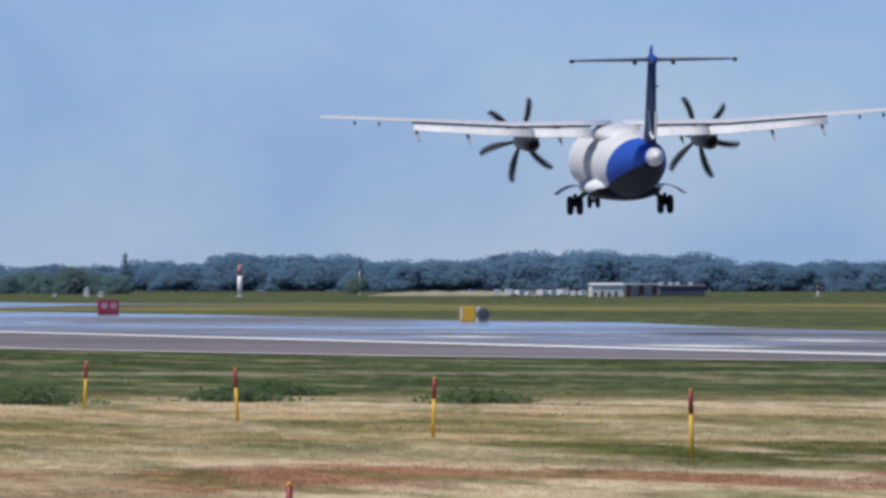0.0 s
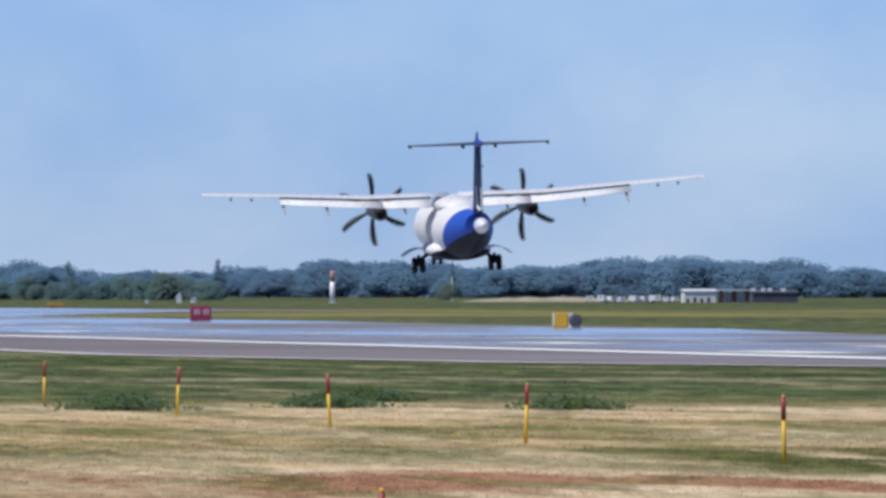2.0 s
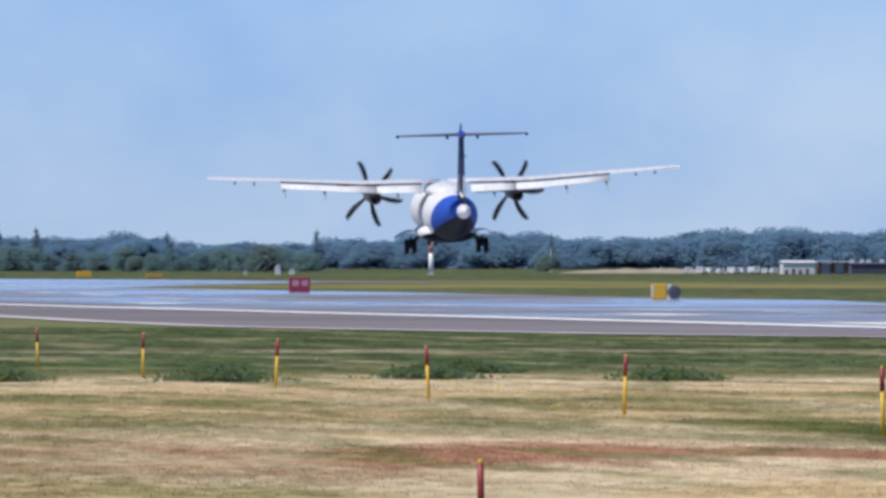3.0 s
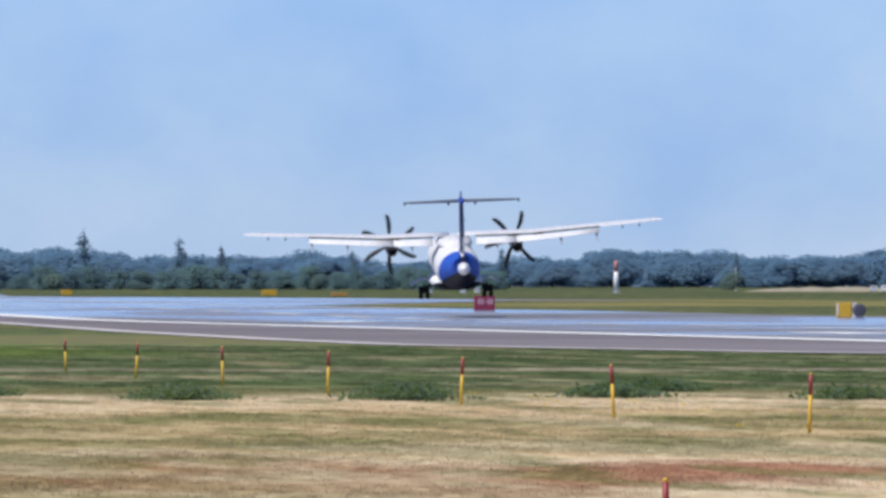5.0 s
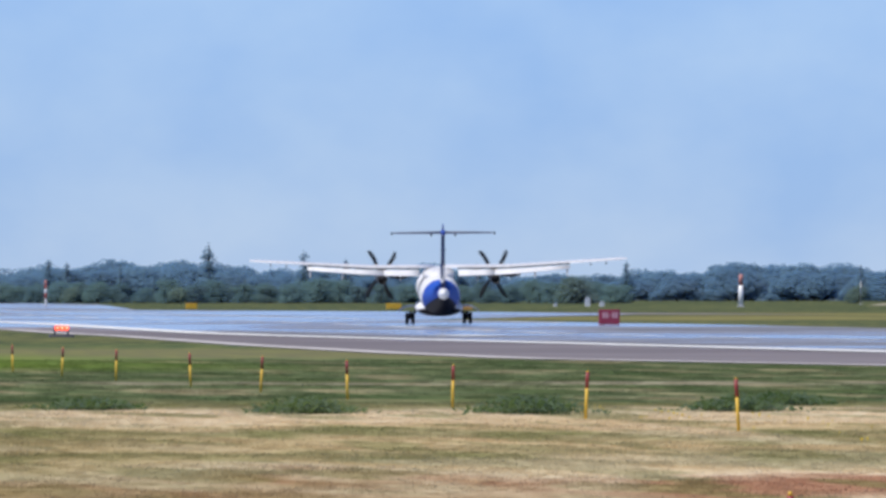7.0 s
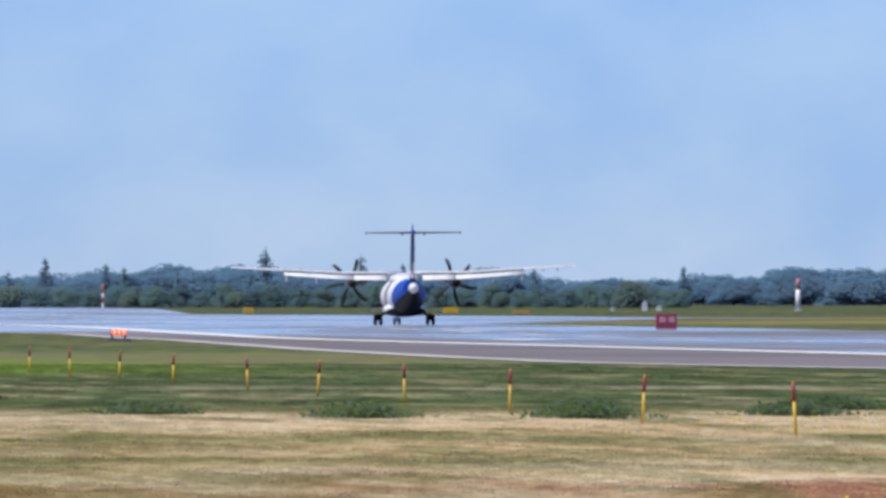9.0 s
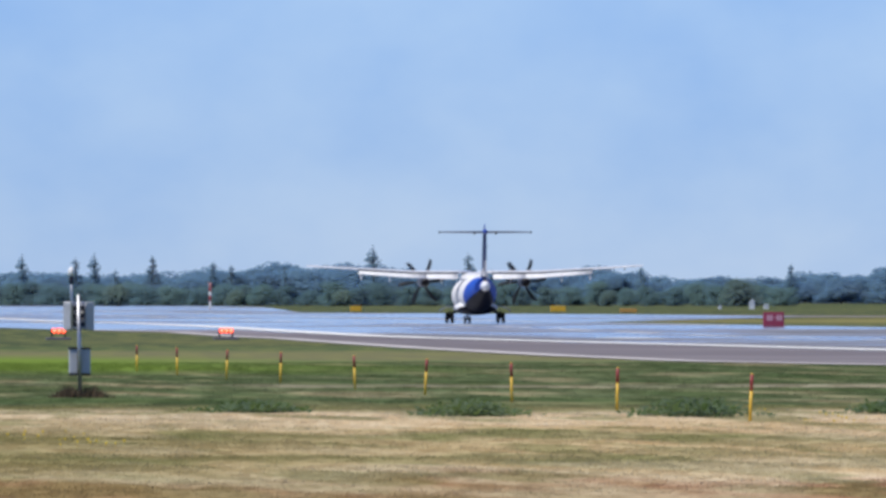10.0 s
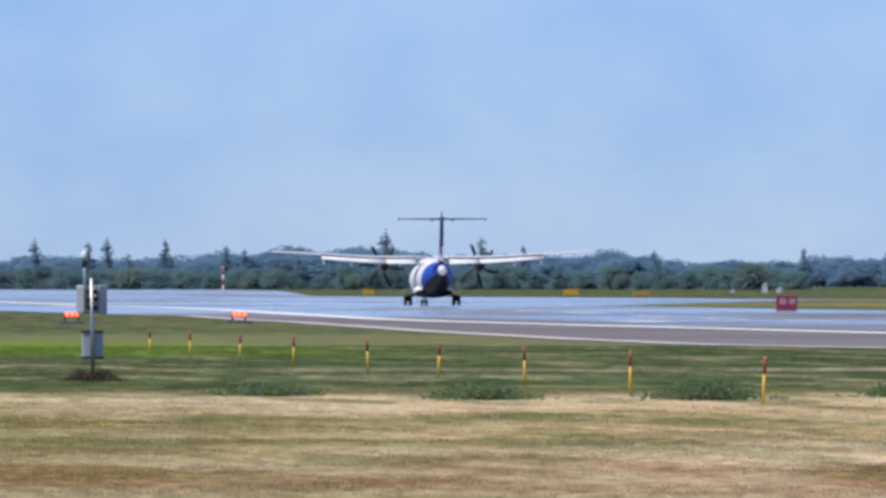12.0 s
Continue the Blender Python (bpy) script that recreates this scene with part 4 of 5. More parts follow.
def striped_mast(px, d, h, bands, label):
    x, y = at_bearing(px, d)
    m = thing("obstacle_mast", pose(x, y, level(y)), label, "mast")
    for z0, z1, r, mat in bands:
        part("mast_section", tube(bmesh.new(), (0, 0, z0 * h - 0.02), (0, 0, z1 * h), r, r * 0.96, 12), mat, m, "", True)
    bm = box(bmesh.new(), -0.6, 0.6, -0.6, 0.6, -0.1, 0.12, 0.03)
    part("base", bm, M_BOX, m)
    return m


# ---- the distance ----
def leaf_cloud(rng, blobs, per, size):
    """Crown of many small leaf clumps, scattered in the shells of several lobes."""
    verts, faces, normals = [], [], []
    for cx, cy, cz, r, rz in blobs:
        for _ in range(int(per * r * r)):
            d = Vector((rng.gauss(0, 1), rng.gauss(0, 1), rng.gauss(0, 1))).normalized()
            k = rng.uniform(0.62, 1.06)
            p = Vector((cx + d.x * r * k, cy + d.y * r * k, cz + d.z * rz * k))
            s = size * rng.uniform(0.6, 1.4)
            nrm = (d + Vector((rng.uniform(-.3, .3), rng.uniform(-.3, .3), rng.uniform(-.2, .4)))).normalized()
            u = nrm.orthogonal().normalized()
            v = nrm.cross(u)
            i = len(verts)
            tip = p + nrm * s * 0.45
            verts += [p + u * s, p + v * s * 0.8, p - u * s * 0.9, p - v * s, tip]
            # normals bent up and sunward flatten the shading, as haze would
            soft = (d * 0.2 + nrm * 0.15 + Vector((-0.25, -0.2, 0.6))).normalized()
            normals += [soft] * 5
            faces += [(i, i + 1, i + 4), (i + 1, i + 2, i + 4), (i + 2, i + 3, i + 4), (i + 3, i, i + 4)]
    return verts, faces, normals


def tree_parts(rng, h, w, mat, conifer=False, leaf=0.30):
    """Meshes of a trunk with limbs and of a crown, base at the origin."""
    bm = bmesh.new()
    tube(bm, (0, 0, -0.3), (0.1, 0, h * 0.5), 0.035 * h, 0.022 * h, 8)
    tube(bm, (0.1, 0, h * 0.5), (0.0, 0.1, h * (0.97 if conifer else 0.82)), 0.022 * h, 0.006 * h, 8)
    blobs = []
    if conifer:
        n = 11
        for i in range(n):
            u = i / (n - 1)
            z, r = h * (0.22 + 0.76 * u), (w * 0.5 * (1 - u) ** 0.6 + 0.3) * rng.uniform(0.6, 1.0)
            for k in range(4):
                a = rng.uniform(0, 6.28)
                blobs.append((math.cos(a) * r * 0.5, math.sin(a) * r * 0.5, z + rng.uniform(-.2, .2), r * 0.65, h * 0.045))
                tube(bm, (0, 0, z), (math.cos(a) * r * 0.9, math.sin(a) * r * 0.9, z - 0.1), 0.05, 0.02, 5)
    else:
        for i in range(20):
            a, u = rng.uniform(0, 6.28), rng.uniform(0, 1)
            rad = w * 0.5 * rng.uniform(0.15, 0.72) * (1 - 0.5 * u)
            c = (math.cos(a) * rad, math.sin(a) * rad, h * (0.10 + 0.72 * u))
            r = w * rng.uniform(0.19, 0.31)
            blobs.append((*c, r, r * rng.uniform(0.7, 0.95)))
            tube(bm, (0.05, 0, h * (0.2 + 0.3 * u)), c, 0.012 * h, 0.005 * h, 5)
    trunk = bpy.data.meshes.new("trunk")
    bm.to_mesh(trunk)
    bm.free()
    v, f, nr = leaf_cloud(rng, blobs, 34.0 if not conifer else 42.0, leaf)
    crown = bpy.data.meshes.new("crown")
    crown.from_pydata(v, [], f)
    crown.shade_smooth()
    crown.normals_split_custom_set_from_vertices(nr)
    trunk.materials.append(M_BARK)
    crown.materials.append(mat)
    return trunk, crown


def plant(kind, name, x, y, turn, scale, label, group):
    t = new(name)
    t.location, t.rotation_euler, t.scale = (x, y, level(y)), (0, 0, turn), scale
    tagged(t, label, "tree", group)
    for nm, me in (("trunk", kind[0]), ("crown", kind[1])):
        p = new(nm, me)
        p.parent = t
    return t


def build_trees():
    rng = random.Random(11)
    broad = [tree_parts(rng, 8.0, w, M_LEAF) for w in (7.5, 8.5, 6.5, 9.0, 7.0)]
    dist = [tree_parts(rng, 10.0, w, M_LEAF_HAZED, leaf=0.42) for w in (10, 12, 9, 13)]
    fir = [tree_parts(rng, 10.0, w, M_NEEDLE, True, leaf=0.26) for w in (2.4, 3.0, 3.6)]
    scrub = [tree_parts(rng, 4.0, w, M_SCRUB) for w in (6.0, 7.5)]
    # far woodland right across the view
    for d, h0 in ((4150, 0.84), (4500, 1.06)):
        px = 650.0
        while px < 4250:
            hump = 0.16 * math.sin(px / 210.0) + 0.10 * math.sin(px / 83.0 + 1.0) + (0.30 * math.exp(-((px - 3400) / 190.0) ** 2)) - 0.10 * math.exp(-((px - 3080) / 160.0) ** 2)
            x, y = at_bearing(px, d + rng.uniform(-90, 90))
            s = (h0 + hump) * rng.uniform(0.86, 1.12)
            plant(rng.choice(dist), "woodland_tree", x, y, rng.uniform(0, 6.28), (s * 1.75, s * 1.75, s), "broadleaf tree in distant woodland, haze put into its blue leaves", "far woodland")
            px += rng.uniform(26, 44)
    # nearer belt of darker trees, ending beside the pale buildings
    for d in (2950, 3080):
        px = 820.0
        while px < 2480:
            x, y = at_bearing(px, d + rng.uniform(-40, 40))
            s = rng.uniform(0.58, 0.86) * (0.82 if px > 1750 and d < 3000 else 0.80)
            plant(rng.choice(broad), "field_tree", x, y, rng.uniform(0, 6.28), (s * 1.65, s * 1.65, s), "dark green broadleaf tree at the airfield edge", "tree belt")
            px += rng.uniform(30, 52)
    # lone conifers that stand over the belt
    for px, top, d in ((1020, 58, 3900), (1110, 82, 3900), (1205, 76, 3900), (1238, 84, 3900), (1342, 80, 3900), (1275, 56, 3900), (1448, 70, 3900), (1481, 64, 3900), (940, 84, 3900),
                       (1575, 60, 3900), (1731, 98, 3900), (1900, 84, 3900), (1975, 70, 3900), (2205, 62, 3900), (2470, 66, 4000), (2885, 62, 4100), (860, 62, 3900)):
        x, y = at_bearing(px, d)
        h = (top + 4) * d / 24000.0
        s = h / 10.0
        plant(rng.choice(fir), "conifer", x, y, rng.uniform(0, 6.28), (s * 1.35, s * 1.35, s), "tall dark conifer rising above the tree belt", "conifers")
    # pale scrub near the bank
    for px, d in ((1280, 2850), (1490, 2850), (1680, 2860), (2150, 2850), (2380, 2860), (2880, 2950)):
        x, y = at_bearing(px, d)
        s = rng.uniform(0.8, 1.3)
        plant(rng.choice(scrub), "bush", x, y, rng.uniform(0, 6.28), (s, s, s), "pale green bush at the field edge", "bushes")


def van_mesh():
    bm = bmesh.new()
    side = [(-2.1, 0.35), (2.1, 0.35), (2.15, 0.95), (1.55, 1.15), (0.95, 1.85), (-2.05, 1.9), (-2.15, 0.9)]
    loft(bm, [[Vector((x, p[0], p[1])) for p in side] for x in (-0.85, 0.85)])
    me = bpy.data.meshes.new("body")
    bmesh.ops.recalc_face_normals(bm, faces=bm.faces)
    bm.to_mesh(me)
    bm.free()
    return me


def build_far_objects():
    striped_mast(2673, 2200, 5.3, ((0, 0.66, 0.42, M_WHITE), (0.66, 1.0, 0.34, M_FADED)), "white obstacle mast with a faded red top")
    striped_mast(1443, 2300, 4.4, ((0, 0.3, 0.15, M_WHITE), (0.3, 0.5, 0.22, M_RED), (0.5, 0.66, 0.22, M_WHITE), (0.66, 0.82, 0.22, M_RED), (0.82, 1.0, 0.22, M_FADED)), "red and white striped obstacle mast")
    striped_mast(3696, 2300, 1.9, ((0, 0.5, 0.16, M_WHITE), (0.5, 1.0, 0.18, M_SIGNRED)), "short red and white obstacle mast")
    x, y = at_bearing(2885, 2600)
    antenna = thing("antenna_mast", pose(x, y, level(y)), "very thin pale antenna mast in front of trees", "mast")
    part("pole", tube(bmesh.new(), (0, 0, -0.1), (0, 0, 4.6), 0.09, 0.06, 8), M_STEEL, antenna, "", True)
    part("base", box(bmesh.new(), -0.3, 0.3, -0.3, 0.3, -0.1, 0.15, 0.03), M_BOX, antenna)
    # white antenna huts
    for px, w, h in ((2402, 0.8, 1.6), (2427, 0.8, 0.9), (2345, 0.55, 0.6)):
        x, y = at_bearing(px, 2250)
        hut = thing("equipment_hut", pose(x, y, level(y)), "small white equipment hut on grass", "hut", "white huts by the trees")
        part("wall", box(bmesh.new(), -w / 2, w / 2, -0.5, 0.5, -0.1, h * 0.7, 0.03), M_WHITE, hut)
        bm = bmesh.new()
        loft(bm, [[Vector((-w * 0.55, yy, h * 0.7)), Vector((w * 0.55, yy, h * 0.7)), Vector((0.1, yy, h))] for yy in (-0.55, 0.55)])
        part("roof", bm, M_WHITE, hut)
    # a row of parked white vans, shrunk into carts to fit the camera's view
    body = van_mesh()
    body.materials.append(M_WHITE)
    rng = random.Random(3)
    for px in (3130, 3151, 3166, 3182, 3203, 3208, 3224, 3240, 3248, 3262, 3276):
        x, y = at_bearing(px + rng.uniform(-3, 3), 2280 + rng.uniform(-4, 4))
        v = thing("cart", pose(x, y, level(y), 0, 0, rng.uniform(-25, 25)), "small white parked utility cart in a row", "cart", "parked carts")
        v.scale = [rng.uniform(0.5, 0.68)] * 3
        b = new("body", body)
        b.parent = v
        bm = bmesh.new()
        loft(bm, [[Vector((xx, -2.10, 1.35)), Vector((xx, -2.08, 1.62)), Vector((xx, -2.16, 1.62)), Vector((xx, -2.18, 1.35))] for xx in (-0.35, 0.35)])
        part("window", bm, M_GLASS, v)
        for sx in (-0.8, 0.8):
            for yy in (-1.4, 1.4):
                bm = spin_profile(bmesh.new(), [(-0.1, 0.2), (-0.1, 0.33), (0.1, 0.33), (0.1, 0.2)], "X", 12, (sx, yy, 0.33))
                part("wheel", bm, M_RUBBER, v, "", True)
    # pale shed, timber frames and a long dark building
    x, y = at_bearing(3321, 2300)
    shed = thing("shed", pose(x, y, level(y)), "long pale sheet-clad shed with shallow roof", "shed")
    part("wall", box(bmesh.new(), -2.75, 2.75, -2, 2, -0.2, 1.95, 0.03), M_CREAM, shed)
    bm = bmesh.new()
    loft(bm, [[Vector((xx, -2.2, 1.95)), Vector((xx, 2.2, 1.95)), Vector((xx, 0, 2.35))] for xx in (-2.9, 2.9)])
    part("roof", bm, M_WHITE, shed)
    for k in range(4):
        part("door", box(bmesh.new(), -2.4 + k * 1.2, -1.9 + k * 1.2, -2.06, -2.0, 0.0, 0.7 + 0.2 * (k % 2), 0.01), M_SLATE, shed)
    x, y = at_bearing(3385, 2300)
    frame_ = thing("open_shelter", pose(x, y, level(y)), "open shelter with brown posts and white roof", "shelter")
    for px in (-2.4, -0.1, 2.2):
        part("post", box(bmesh.new(), px - 0.35, px + 0.35, -0.3, 0.3, -0.1, 2.0, 0.03), M_BROWN, frame_)
    part("wall", box(bmesh.new(), -2.4, 2.4, 0.8, 1.0, -0.1, 1.7, 0.02), M_CREAM, frame_)
    part("roof", box(bmesh.new(), -2.9, 2.9, -0.7, 1.2, 2.0, 2.2, 0.03), M_WHITE, frame_)
    x, y = at_bearing(3450, 2310)
    hall = thing("storage_building", pose(x, y, level(y)), "long low dark storage building with white roof vents", "building")
    part("wall", box(bmesh.new(), -3.6, 4.2, -2.5, 2.5, -0.2, 1.75, 0.03), M_SLATE, hall)
    bm = bmesh.new()
    loft(bm, [[Vector((xx, -2.7, 1.75)), Vector((xx, 2.7, 1.75)), Vector((xx, 0, 2.15))] for xx in (-3.8, 4.4)])
    part("roof", bm, M_SLATE, hall)
    for k, vx in enumerate((-3.3, -1.6, -0.4, 1.9)):
        part("roof_vent", box(bmesh.new(), vx - 0.35, vx + 0.35, -1.5, -0.9, 1.85, 2.45, 0.05), M_WHITE, hall, "white roof vent")
    # bare bank behind the vans
    x, y = at_bearing(3060, 2420)
    bm = bmesh.new()
    n = 40
    rings = []
    for j in range(9):
        v = -1 + 2 * j / 8
        rings.append([Vector((-17 + 34 * i / n, v * 14, -0.15 + (1.0 + 0.35 * noise.noise((i * 0.3, j * 0.5, 0))) * max(0, 1 - v * v) * max(0.0, math.sin(math.pi * i / n)) ** 0.7)) for i in range(n + 1)])
    loft(bm, rings, False)
    bank = part("earth_bank", bm, M_TAN, None, "", True)
    bank.matrix_world = pose(x, y, level(y))
    tagged(bank, "low bank of bare sandy earth", "earth bank", kind="structure")


# ---- grass ----
def build_grass():
    rng = np.random.default_rng(4)
    verts, faces, base = [], [], 0
    for d0, d1, count, rmin, rmax in ((98, 150, 15000, 0.07, 0.20), (150, 230, 20000, 0.09, 0.26), (230, 420, 16000, 0.14, 0.40)):
        d = np.sqrt(rng.uniform(d0 ** 2, d1 ** 2, count))
        a = rng.uniform(0.036, 0.170, count)
        x, y = d * np.sin(a), d * np.cos(a)
        keep = x < np.interp(y, [0, 300, 337, 364, 425], [56, 56, 52, 44.5, 39])
        x, y = x[keep], y[keep]
        n = len(x)
        # clumps: taller where the slow waves add up
        clump = np.clip(0.75 + 0.45 * np.sin(x * 0.9 + 2 * np.sin(y * 0.13)) * np.sin(y * 0.35 + 1.5 * np.sin(x * 0.4)) + rng.normal(0, 0.2, n), 0.3, 1.6)
        r = rng.uniform(rmin, rmax, n)
        h = r * rng.uniform(0.02, 0.055, n) * clump
        # low tussocks: five-sided mounds with a ring half way up
        rows = [np.stack([x + rng.normal(0, 0.2, n) * r, y + rng.normal(0, 0.2, n) * r, h], 1)]
        for k in range(5):
            t = 2 * np.pi * k / 5 + rng.uniform(0, 0.5, n)
            rows.append(np.stack([x + 0.5 * r * np.cos(t), y + 0.5 * r * np.sin(t), 0.72 * h], 1))
        for k in range(5):
            t = 2 * np.pi * k / 5 + rng.uniform(0, 0.5, n)
            rr = r * rng.uniform(0.8, 1.2, n)
            rows.append(np.stack([x + rr * np.cos(t), y + rr * np.sin(t), np.full(n, -0.01)], 1))
        verts.append(np.stack(rows, 1).reshape(-1, 3))
        first = base + 11 * np.arange(n)
        for k in range(5):
            j = (k + 1) % 5
            faces += [np.stack([first, first + 1 + k, first + 1 + j], 1)]
            faces += [np.stack([first + 1 + k, first + 6 + k, first + 6 + j], 1), np.stack([first + 1 + k, first + 6 + j, first + 1 + j], 1)]
        base += 11 * n
        # short upright blades, six to a tussock
        xs, ys, k = np.repeat(x, 6) + rng.normal(0, 0.5, 6 * n) * np.repeat(r, 6), np.repeat(y, 6) + rng.normal(0, 0.8, 6 * n) * np.repeat(r, 6), 6 * n
        ang, ww, hh = rng.uniform(0, 2 * np.pi, k), 0.085 * rmin * rng.uniform(0.6, 1.4, k), rng.uniform(0.010, 0.036, k) * np.repeat(clump, 6)
        p0 = np.stack([xs - ww * np.cos(ang), ys - ww * np.sin(ang), np.full(k, -0.01)], 1)
        p1 = np.stack([xs + ww * np.cos(ang), ys + ww * np.sin(ang), np.full(k, -0.01)], 1)
        p2 = np.stack([xs + rng.normal(0, 0.025, k), ys + rng.normal(0, 0.025, k), hh], 1)
        verts.append(np.stack([p0, p1, p2], 1).reshape(-1, 3))
        faces.append(np.arange(base, base + 3 * k).reshape(-1, 3))
        base += 3 * k
    me = bpy.data.meshes.new("grass")
    me.from_pydata(np.concatenate(verts).tolist(), [], np.concatenate(faces).tolist())
    me.shade_smooth()
    tagged(link_mesh("grass", me, M_BLADE), "dry and green rough grass in tufts", "grass", kind="stuff")
    r2 = random.Random(8)
    bm = bmesh.new()
    for px, d, n, sx, sy in ((2640, 193, 22, 1.6, 16), (2520, 196, 9, 1.4, 14), (3050, 172, 9, 1.5, 14), (1180, 166, 12, 0.7, 14), (1070, 172, 12, 0.6, 18), (2950, 160, 5, 1.0, 12)):
        cx, cy = at_bearing(px, d)
        for _ in range(n):
            x, y, z = r2.gauss(cx, sx * 0.5), r2.gauss(cy, sy * 0.5), r2.uniform(0.04, 0.10)
            bmesh.ops.create_icosphere(bm, subdivisions=1, radius=r2.uniform(0.010, 0.018), matrix=Matrix.Translation((x, y, z)))
            bmesh.ops.create_cone(bm, segments=4, radius1=0.0009, radius2=0.0009, depth=z, matrix=Matrix.Translation((x, y, z / 2)))
    me = bpy.data.meshes.new("wild_flowers")
    bm.to_mesh(me)
    bm.free()
    tagged(link_mesh("wild_flowers", me, M_FLOWER), "small yellow wild flowers among the grass", "flowers", kind="stuff")


def weed_clump(px, d, w, h, seed):
    """A low stand of tall green weeds: leaning stems, each with a few leaves."""
    x, y = at_bearing(px, d)
    rng = random.Random(seed)
    verts, faces = [], []
    for _ in range(520):
        bx, by = rng.gauss(0, w * 0.25), rng.gauss(0, 1.2)
        top = 0.7 * h * rng.uniform(0.35, 1.0) * math.exp(-(bx / (w * 0.55)) ** 2)
        lean = Vector((rng.gauss(0, 0.10), rng.gauss(0, 0.10), top))
        foot = Vector((bx, by, -0.01))
        a = rng.uniform(0, math.pi)
        side = Vector((math.cos(a), math.sin(a), 0)) * 0.008
        i = len(verts)
        verts += [foot - side, foot + side, foot + lean]
        faces.append((i, i + 1, i + 2))
        for k in range(3):
            p = foot + lean * rng.uniform(0.3, 0.95)
            a = rng.uniform(0, 2 * math.pi)
            out = Vector((math.cos(a), math.sin(a), rng.uniform(0.0, 0.7))) * rng.uniform(0.07, 0.14)
            wide = Vector((-math.sin(a), math.cos(a), 0)) * 0.036
            i = len(verts)
            verts += [p, p + out * 0.5 + wide, p + out, p + out * 0.5 - wide]
            faces.append((i, i + 1, i + 2, i + 3))
    me = bpy.data.meshes.new("weed_clump")
    me.from_pydata([tuple(v) for v in verts], [], faces)
    clump = link_mesh("weed_clump", me, M_WEED)
    clump.matrix_world = pose(x, y, level(y))
    tagged(clump, "dark green stand of tall weeds in the grass", "weeds", "weed clumps in the grass", kind="stuff")


build_ground()
build_pavement()
aircraft = build_aircraft()
build_poles()
build_signs()
for bearing in (1175, 1471):
    approach_light(bearing, 750)
build_sensor_mast()
build_far_objects()
build_trees()
build_grass()
for k, (bearing, away, wide, tall) in enumerate(((1905, 206, 1.3, 0.36), (2300, 205, 1.5, 0.44), (2665, 210, 1.3, 0.36), (2750, 224, 1.2, 0.30), (3095, 206, 1.2, 0.34), (1530, 214, 1.4, 0.26))):
    weed_clump(bearing, away, wide, tall, 40 + k)

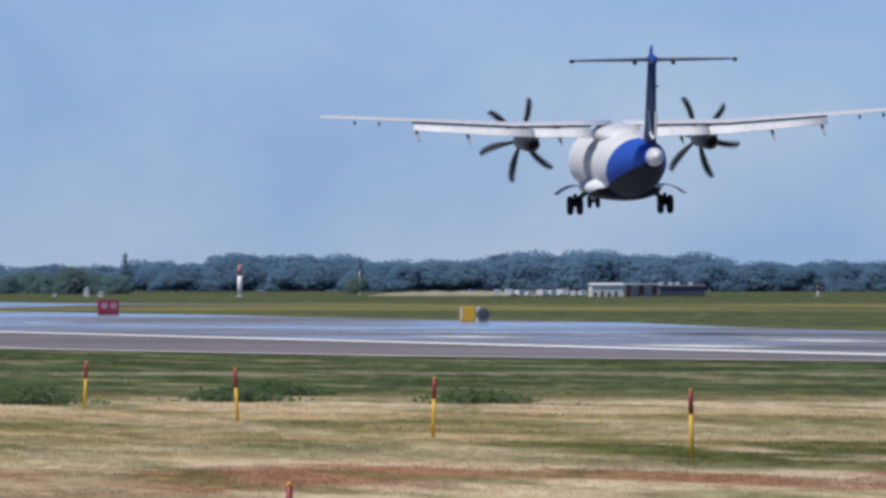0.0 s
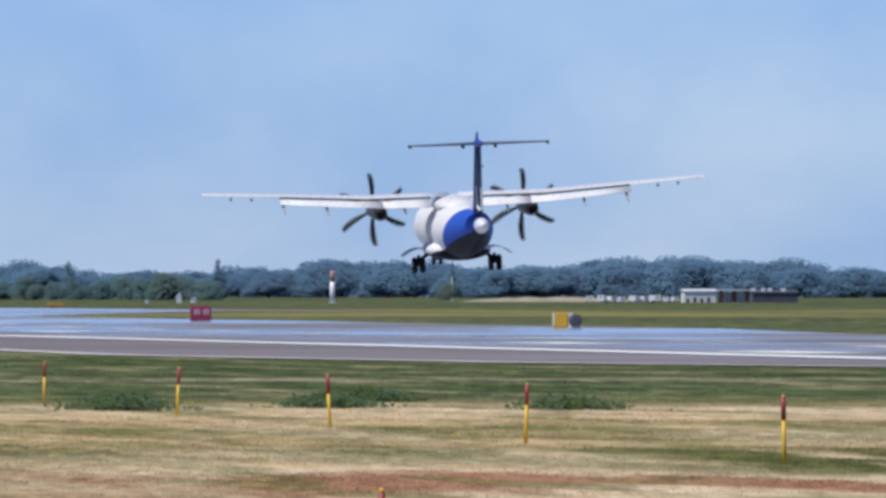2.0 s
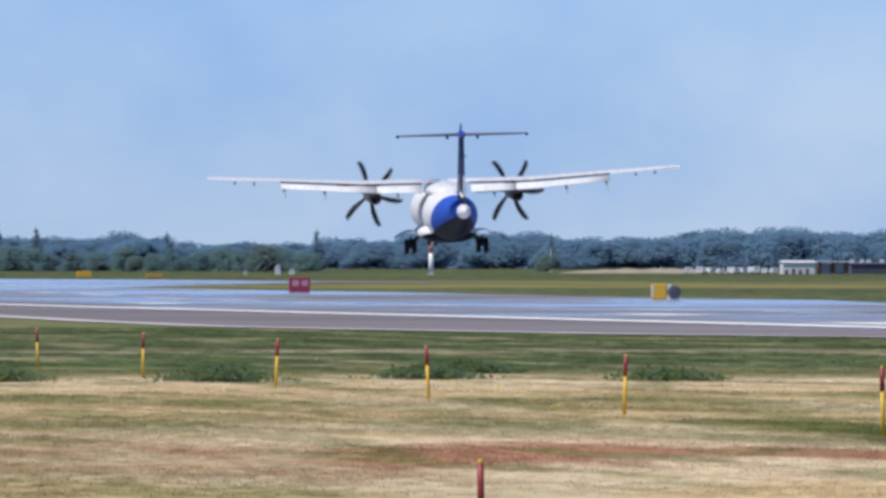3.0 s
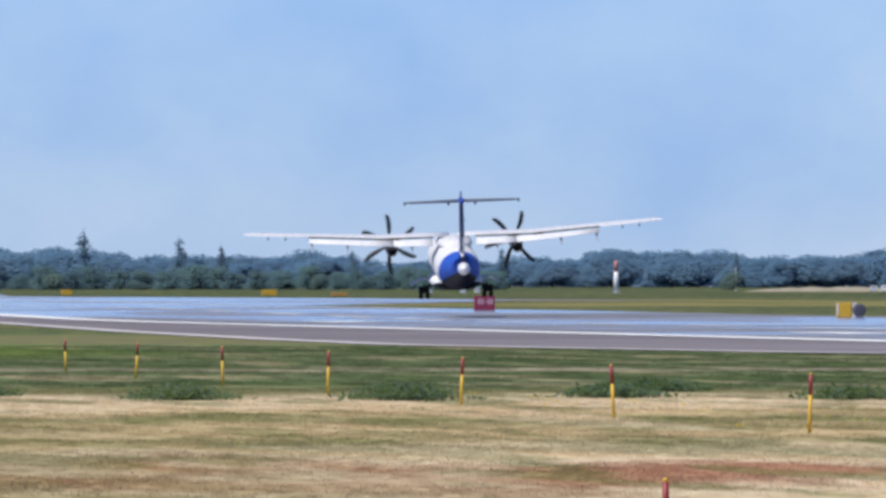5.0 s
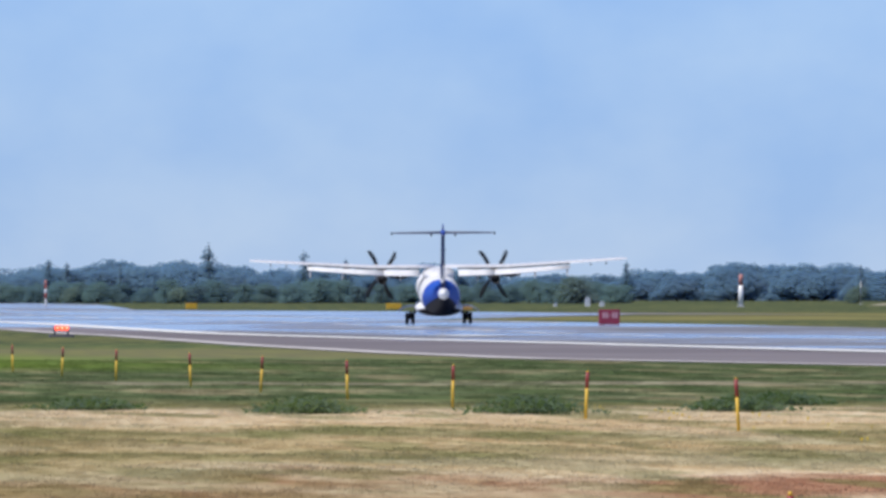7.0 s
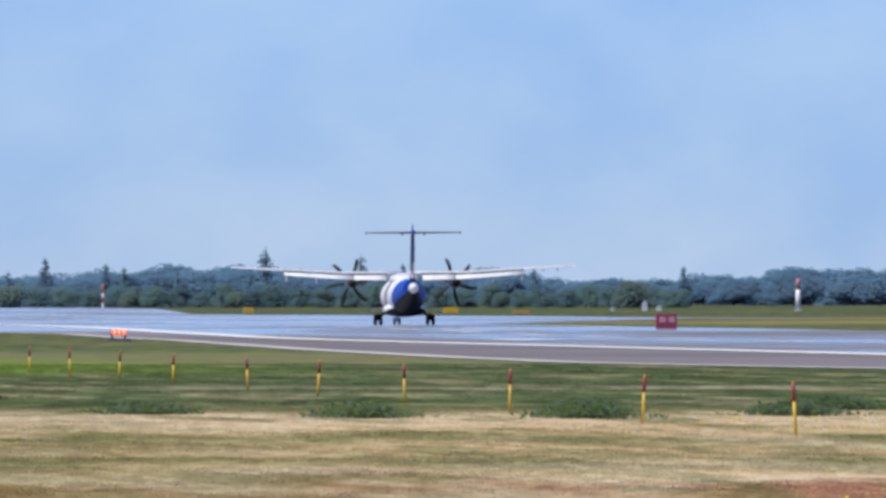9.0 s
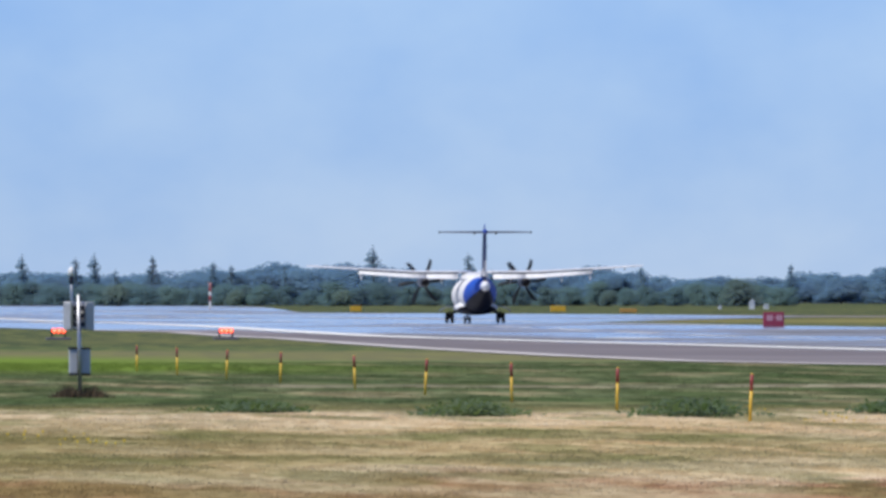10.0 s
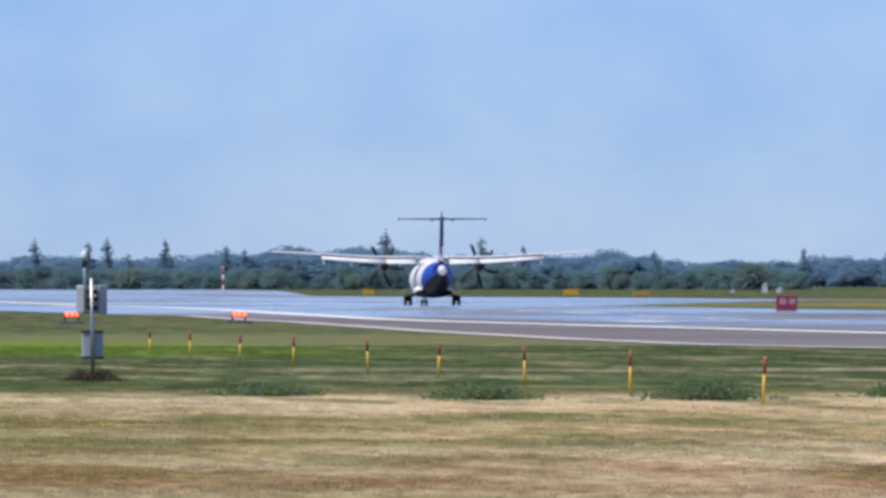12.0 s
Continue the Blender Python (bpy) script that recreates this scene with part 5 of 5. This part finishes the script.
# seconds, across, along, wheel height over the ground, pitch, bank, heading to the right
FLIGHT = [(0, 84.76, 606.1, 5.36, 1.88, 0.94, 1.52), (0.5, 85.63, 635.2, 4.78, 1.98, 1.5, 1.27), (1, 86.32, 664.5, 4.03, 2.09, 2.26, 1.02),
          (1.5, 86.8, 693.9, 3.54, 2.19, 2.53, 0.78), (2, 86.79, 718.8, 3.32, 2.16, 2.17, 1.25), (2.5, 86.62, 743.4, 3.11, 2.12, 1.81, 1.72),
          (3, 86.48, 768.0, 2.86, 2.44, 1.5, 2.2), (3.5, 86.37, 792.3, 2.37, 2.76, 1.24, 2.67), (4.1, 86.52, 824.0, 1.85, 3.4, 1.58, 2.95),
          (4.8, 86.7, 860.9, 1.29, 4.08, 1.99, 3.28), (5.5, 86.89, 897.8, 0.87, 4.55, 2.51, 3.61), (6, 86.76, 922.5, 0.32, 4.6, 1.93, 3.88),
          (6.5, 86.46, 945.0, 0.12, 4.35, 1.34, 4.16), (7, 86.09, 967.0, 0.03, 3.08, 0.39, 3.66), (7.6, 86.19, 994.2, 0.03, 2.02, 0.38, 3.06),
          (8.3, 86.54, 1026.1, 0.03, 1.01, 0.3, 2.37), (9, 86.86, 1056.1, 0.03, 0.09, 0.33, 1.68), (9.5, 86.68, 1070.8, 0.02, -0.1, 0.15, 1.45),
          (10, 86.27, 1084.4, 0.02, -0.2, 0.05, 1.22), (10.5, 85.98, 1096.9, 0.02, -0.3, 0.05, 0.99), (11, 86.0, 1113.0, 0.02, -0.3, 0.05, 0.91),
          (11.5, 86.12, 1128.7, 0.02, -0.3, 0.05, 0.83), (12, 86.24, 1143.5, 0.02, -0.3, 0.05, 0.76)]
# seconds, blade angle of the left and of the right propeller, in degrees past the upright
BLADES = [(0, 5, 33), (0.5, 28, 43), (1, 38, 50), (1.5, 33, 58), (2, 49, 53), (2.5, 40, 32), (3, 36, 23), (3.5, 33, 55), (5.5, 55, 15), (6, 12, 53), (6.5, 0, 17),
          (7, 26, 22), (9, 10, 37), (9.5, 33, 36), (10, 14, 15), (10.5, 30, 0), (11, 10, 38), (11.5, 27, 0), (12, 26, 38)]


def motions():
    rows = []
    for t, x, y, up, pitch, bank, head in FLIGHT:
        # banked to the left about the left wheels
        rows.append((t, pose(x + 0.3, y, level(y) + 0.05 + up + 2.05 * math.sin(radians(bank)) * (1 if up < 0.3 else 0), pitch, -bank, -head)))
    walk(aircraft, rows)
    for side, prop in enumerate(PROPS):
        # about 80 degrees a film frame, the sum of each stretch fitted to the next known angle (six like blades: modulo 60)
        total, keys = BLADES[0][1 + side] + 10, []
        for a, b in zip(BLADES, BLADES[1:]):
            steps = frame(b[0]) - frame(a[0])
            turn = 80.0 * steps
            turn += (b[1 + side] - a[1 + side] - turn + 30) % 60 - 30
            for i in range(steps):
                keys.append((a[0] + i / FPS, total + turn * i / steps))
            total += turn
        keys.append((BLADES[-1][0], total))
        at = prop.location.copy()
        walk(prop, [(t, Matrix.Translation(at) @ Matrix.Rotation(radians(a % 360), 4, "Y")) for t, a in keys])
    for wheel, r in WHEELS:
        at, total, keys = wheel.location.copy(), 0.0, []
        start = 5.9 if r > 0.4 else 8.6
        for i in range(361):
            t = i / FPS
            total -= 82.0 * min(1.0, max(0.0, (t - start) / 0.15))
            if t < start and i % 30:
                continue
            keys.append((t, Matrix.Translation(at) @ Matrix.Rotation(radians(total % 360), 4, "X")))
        walk(wheel, keys)


motions()
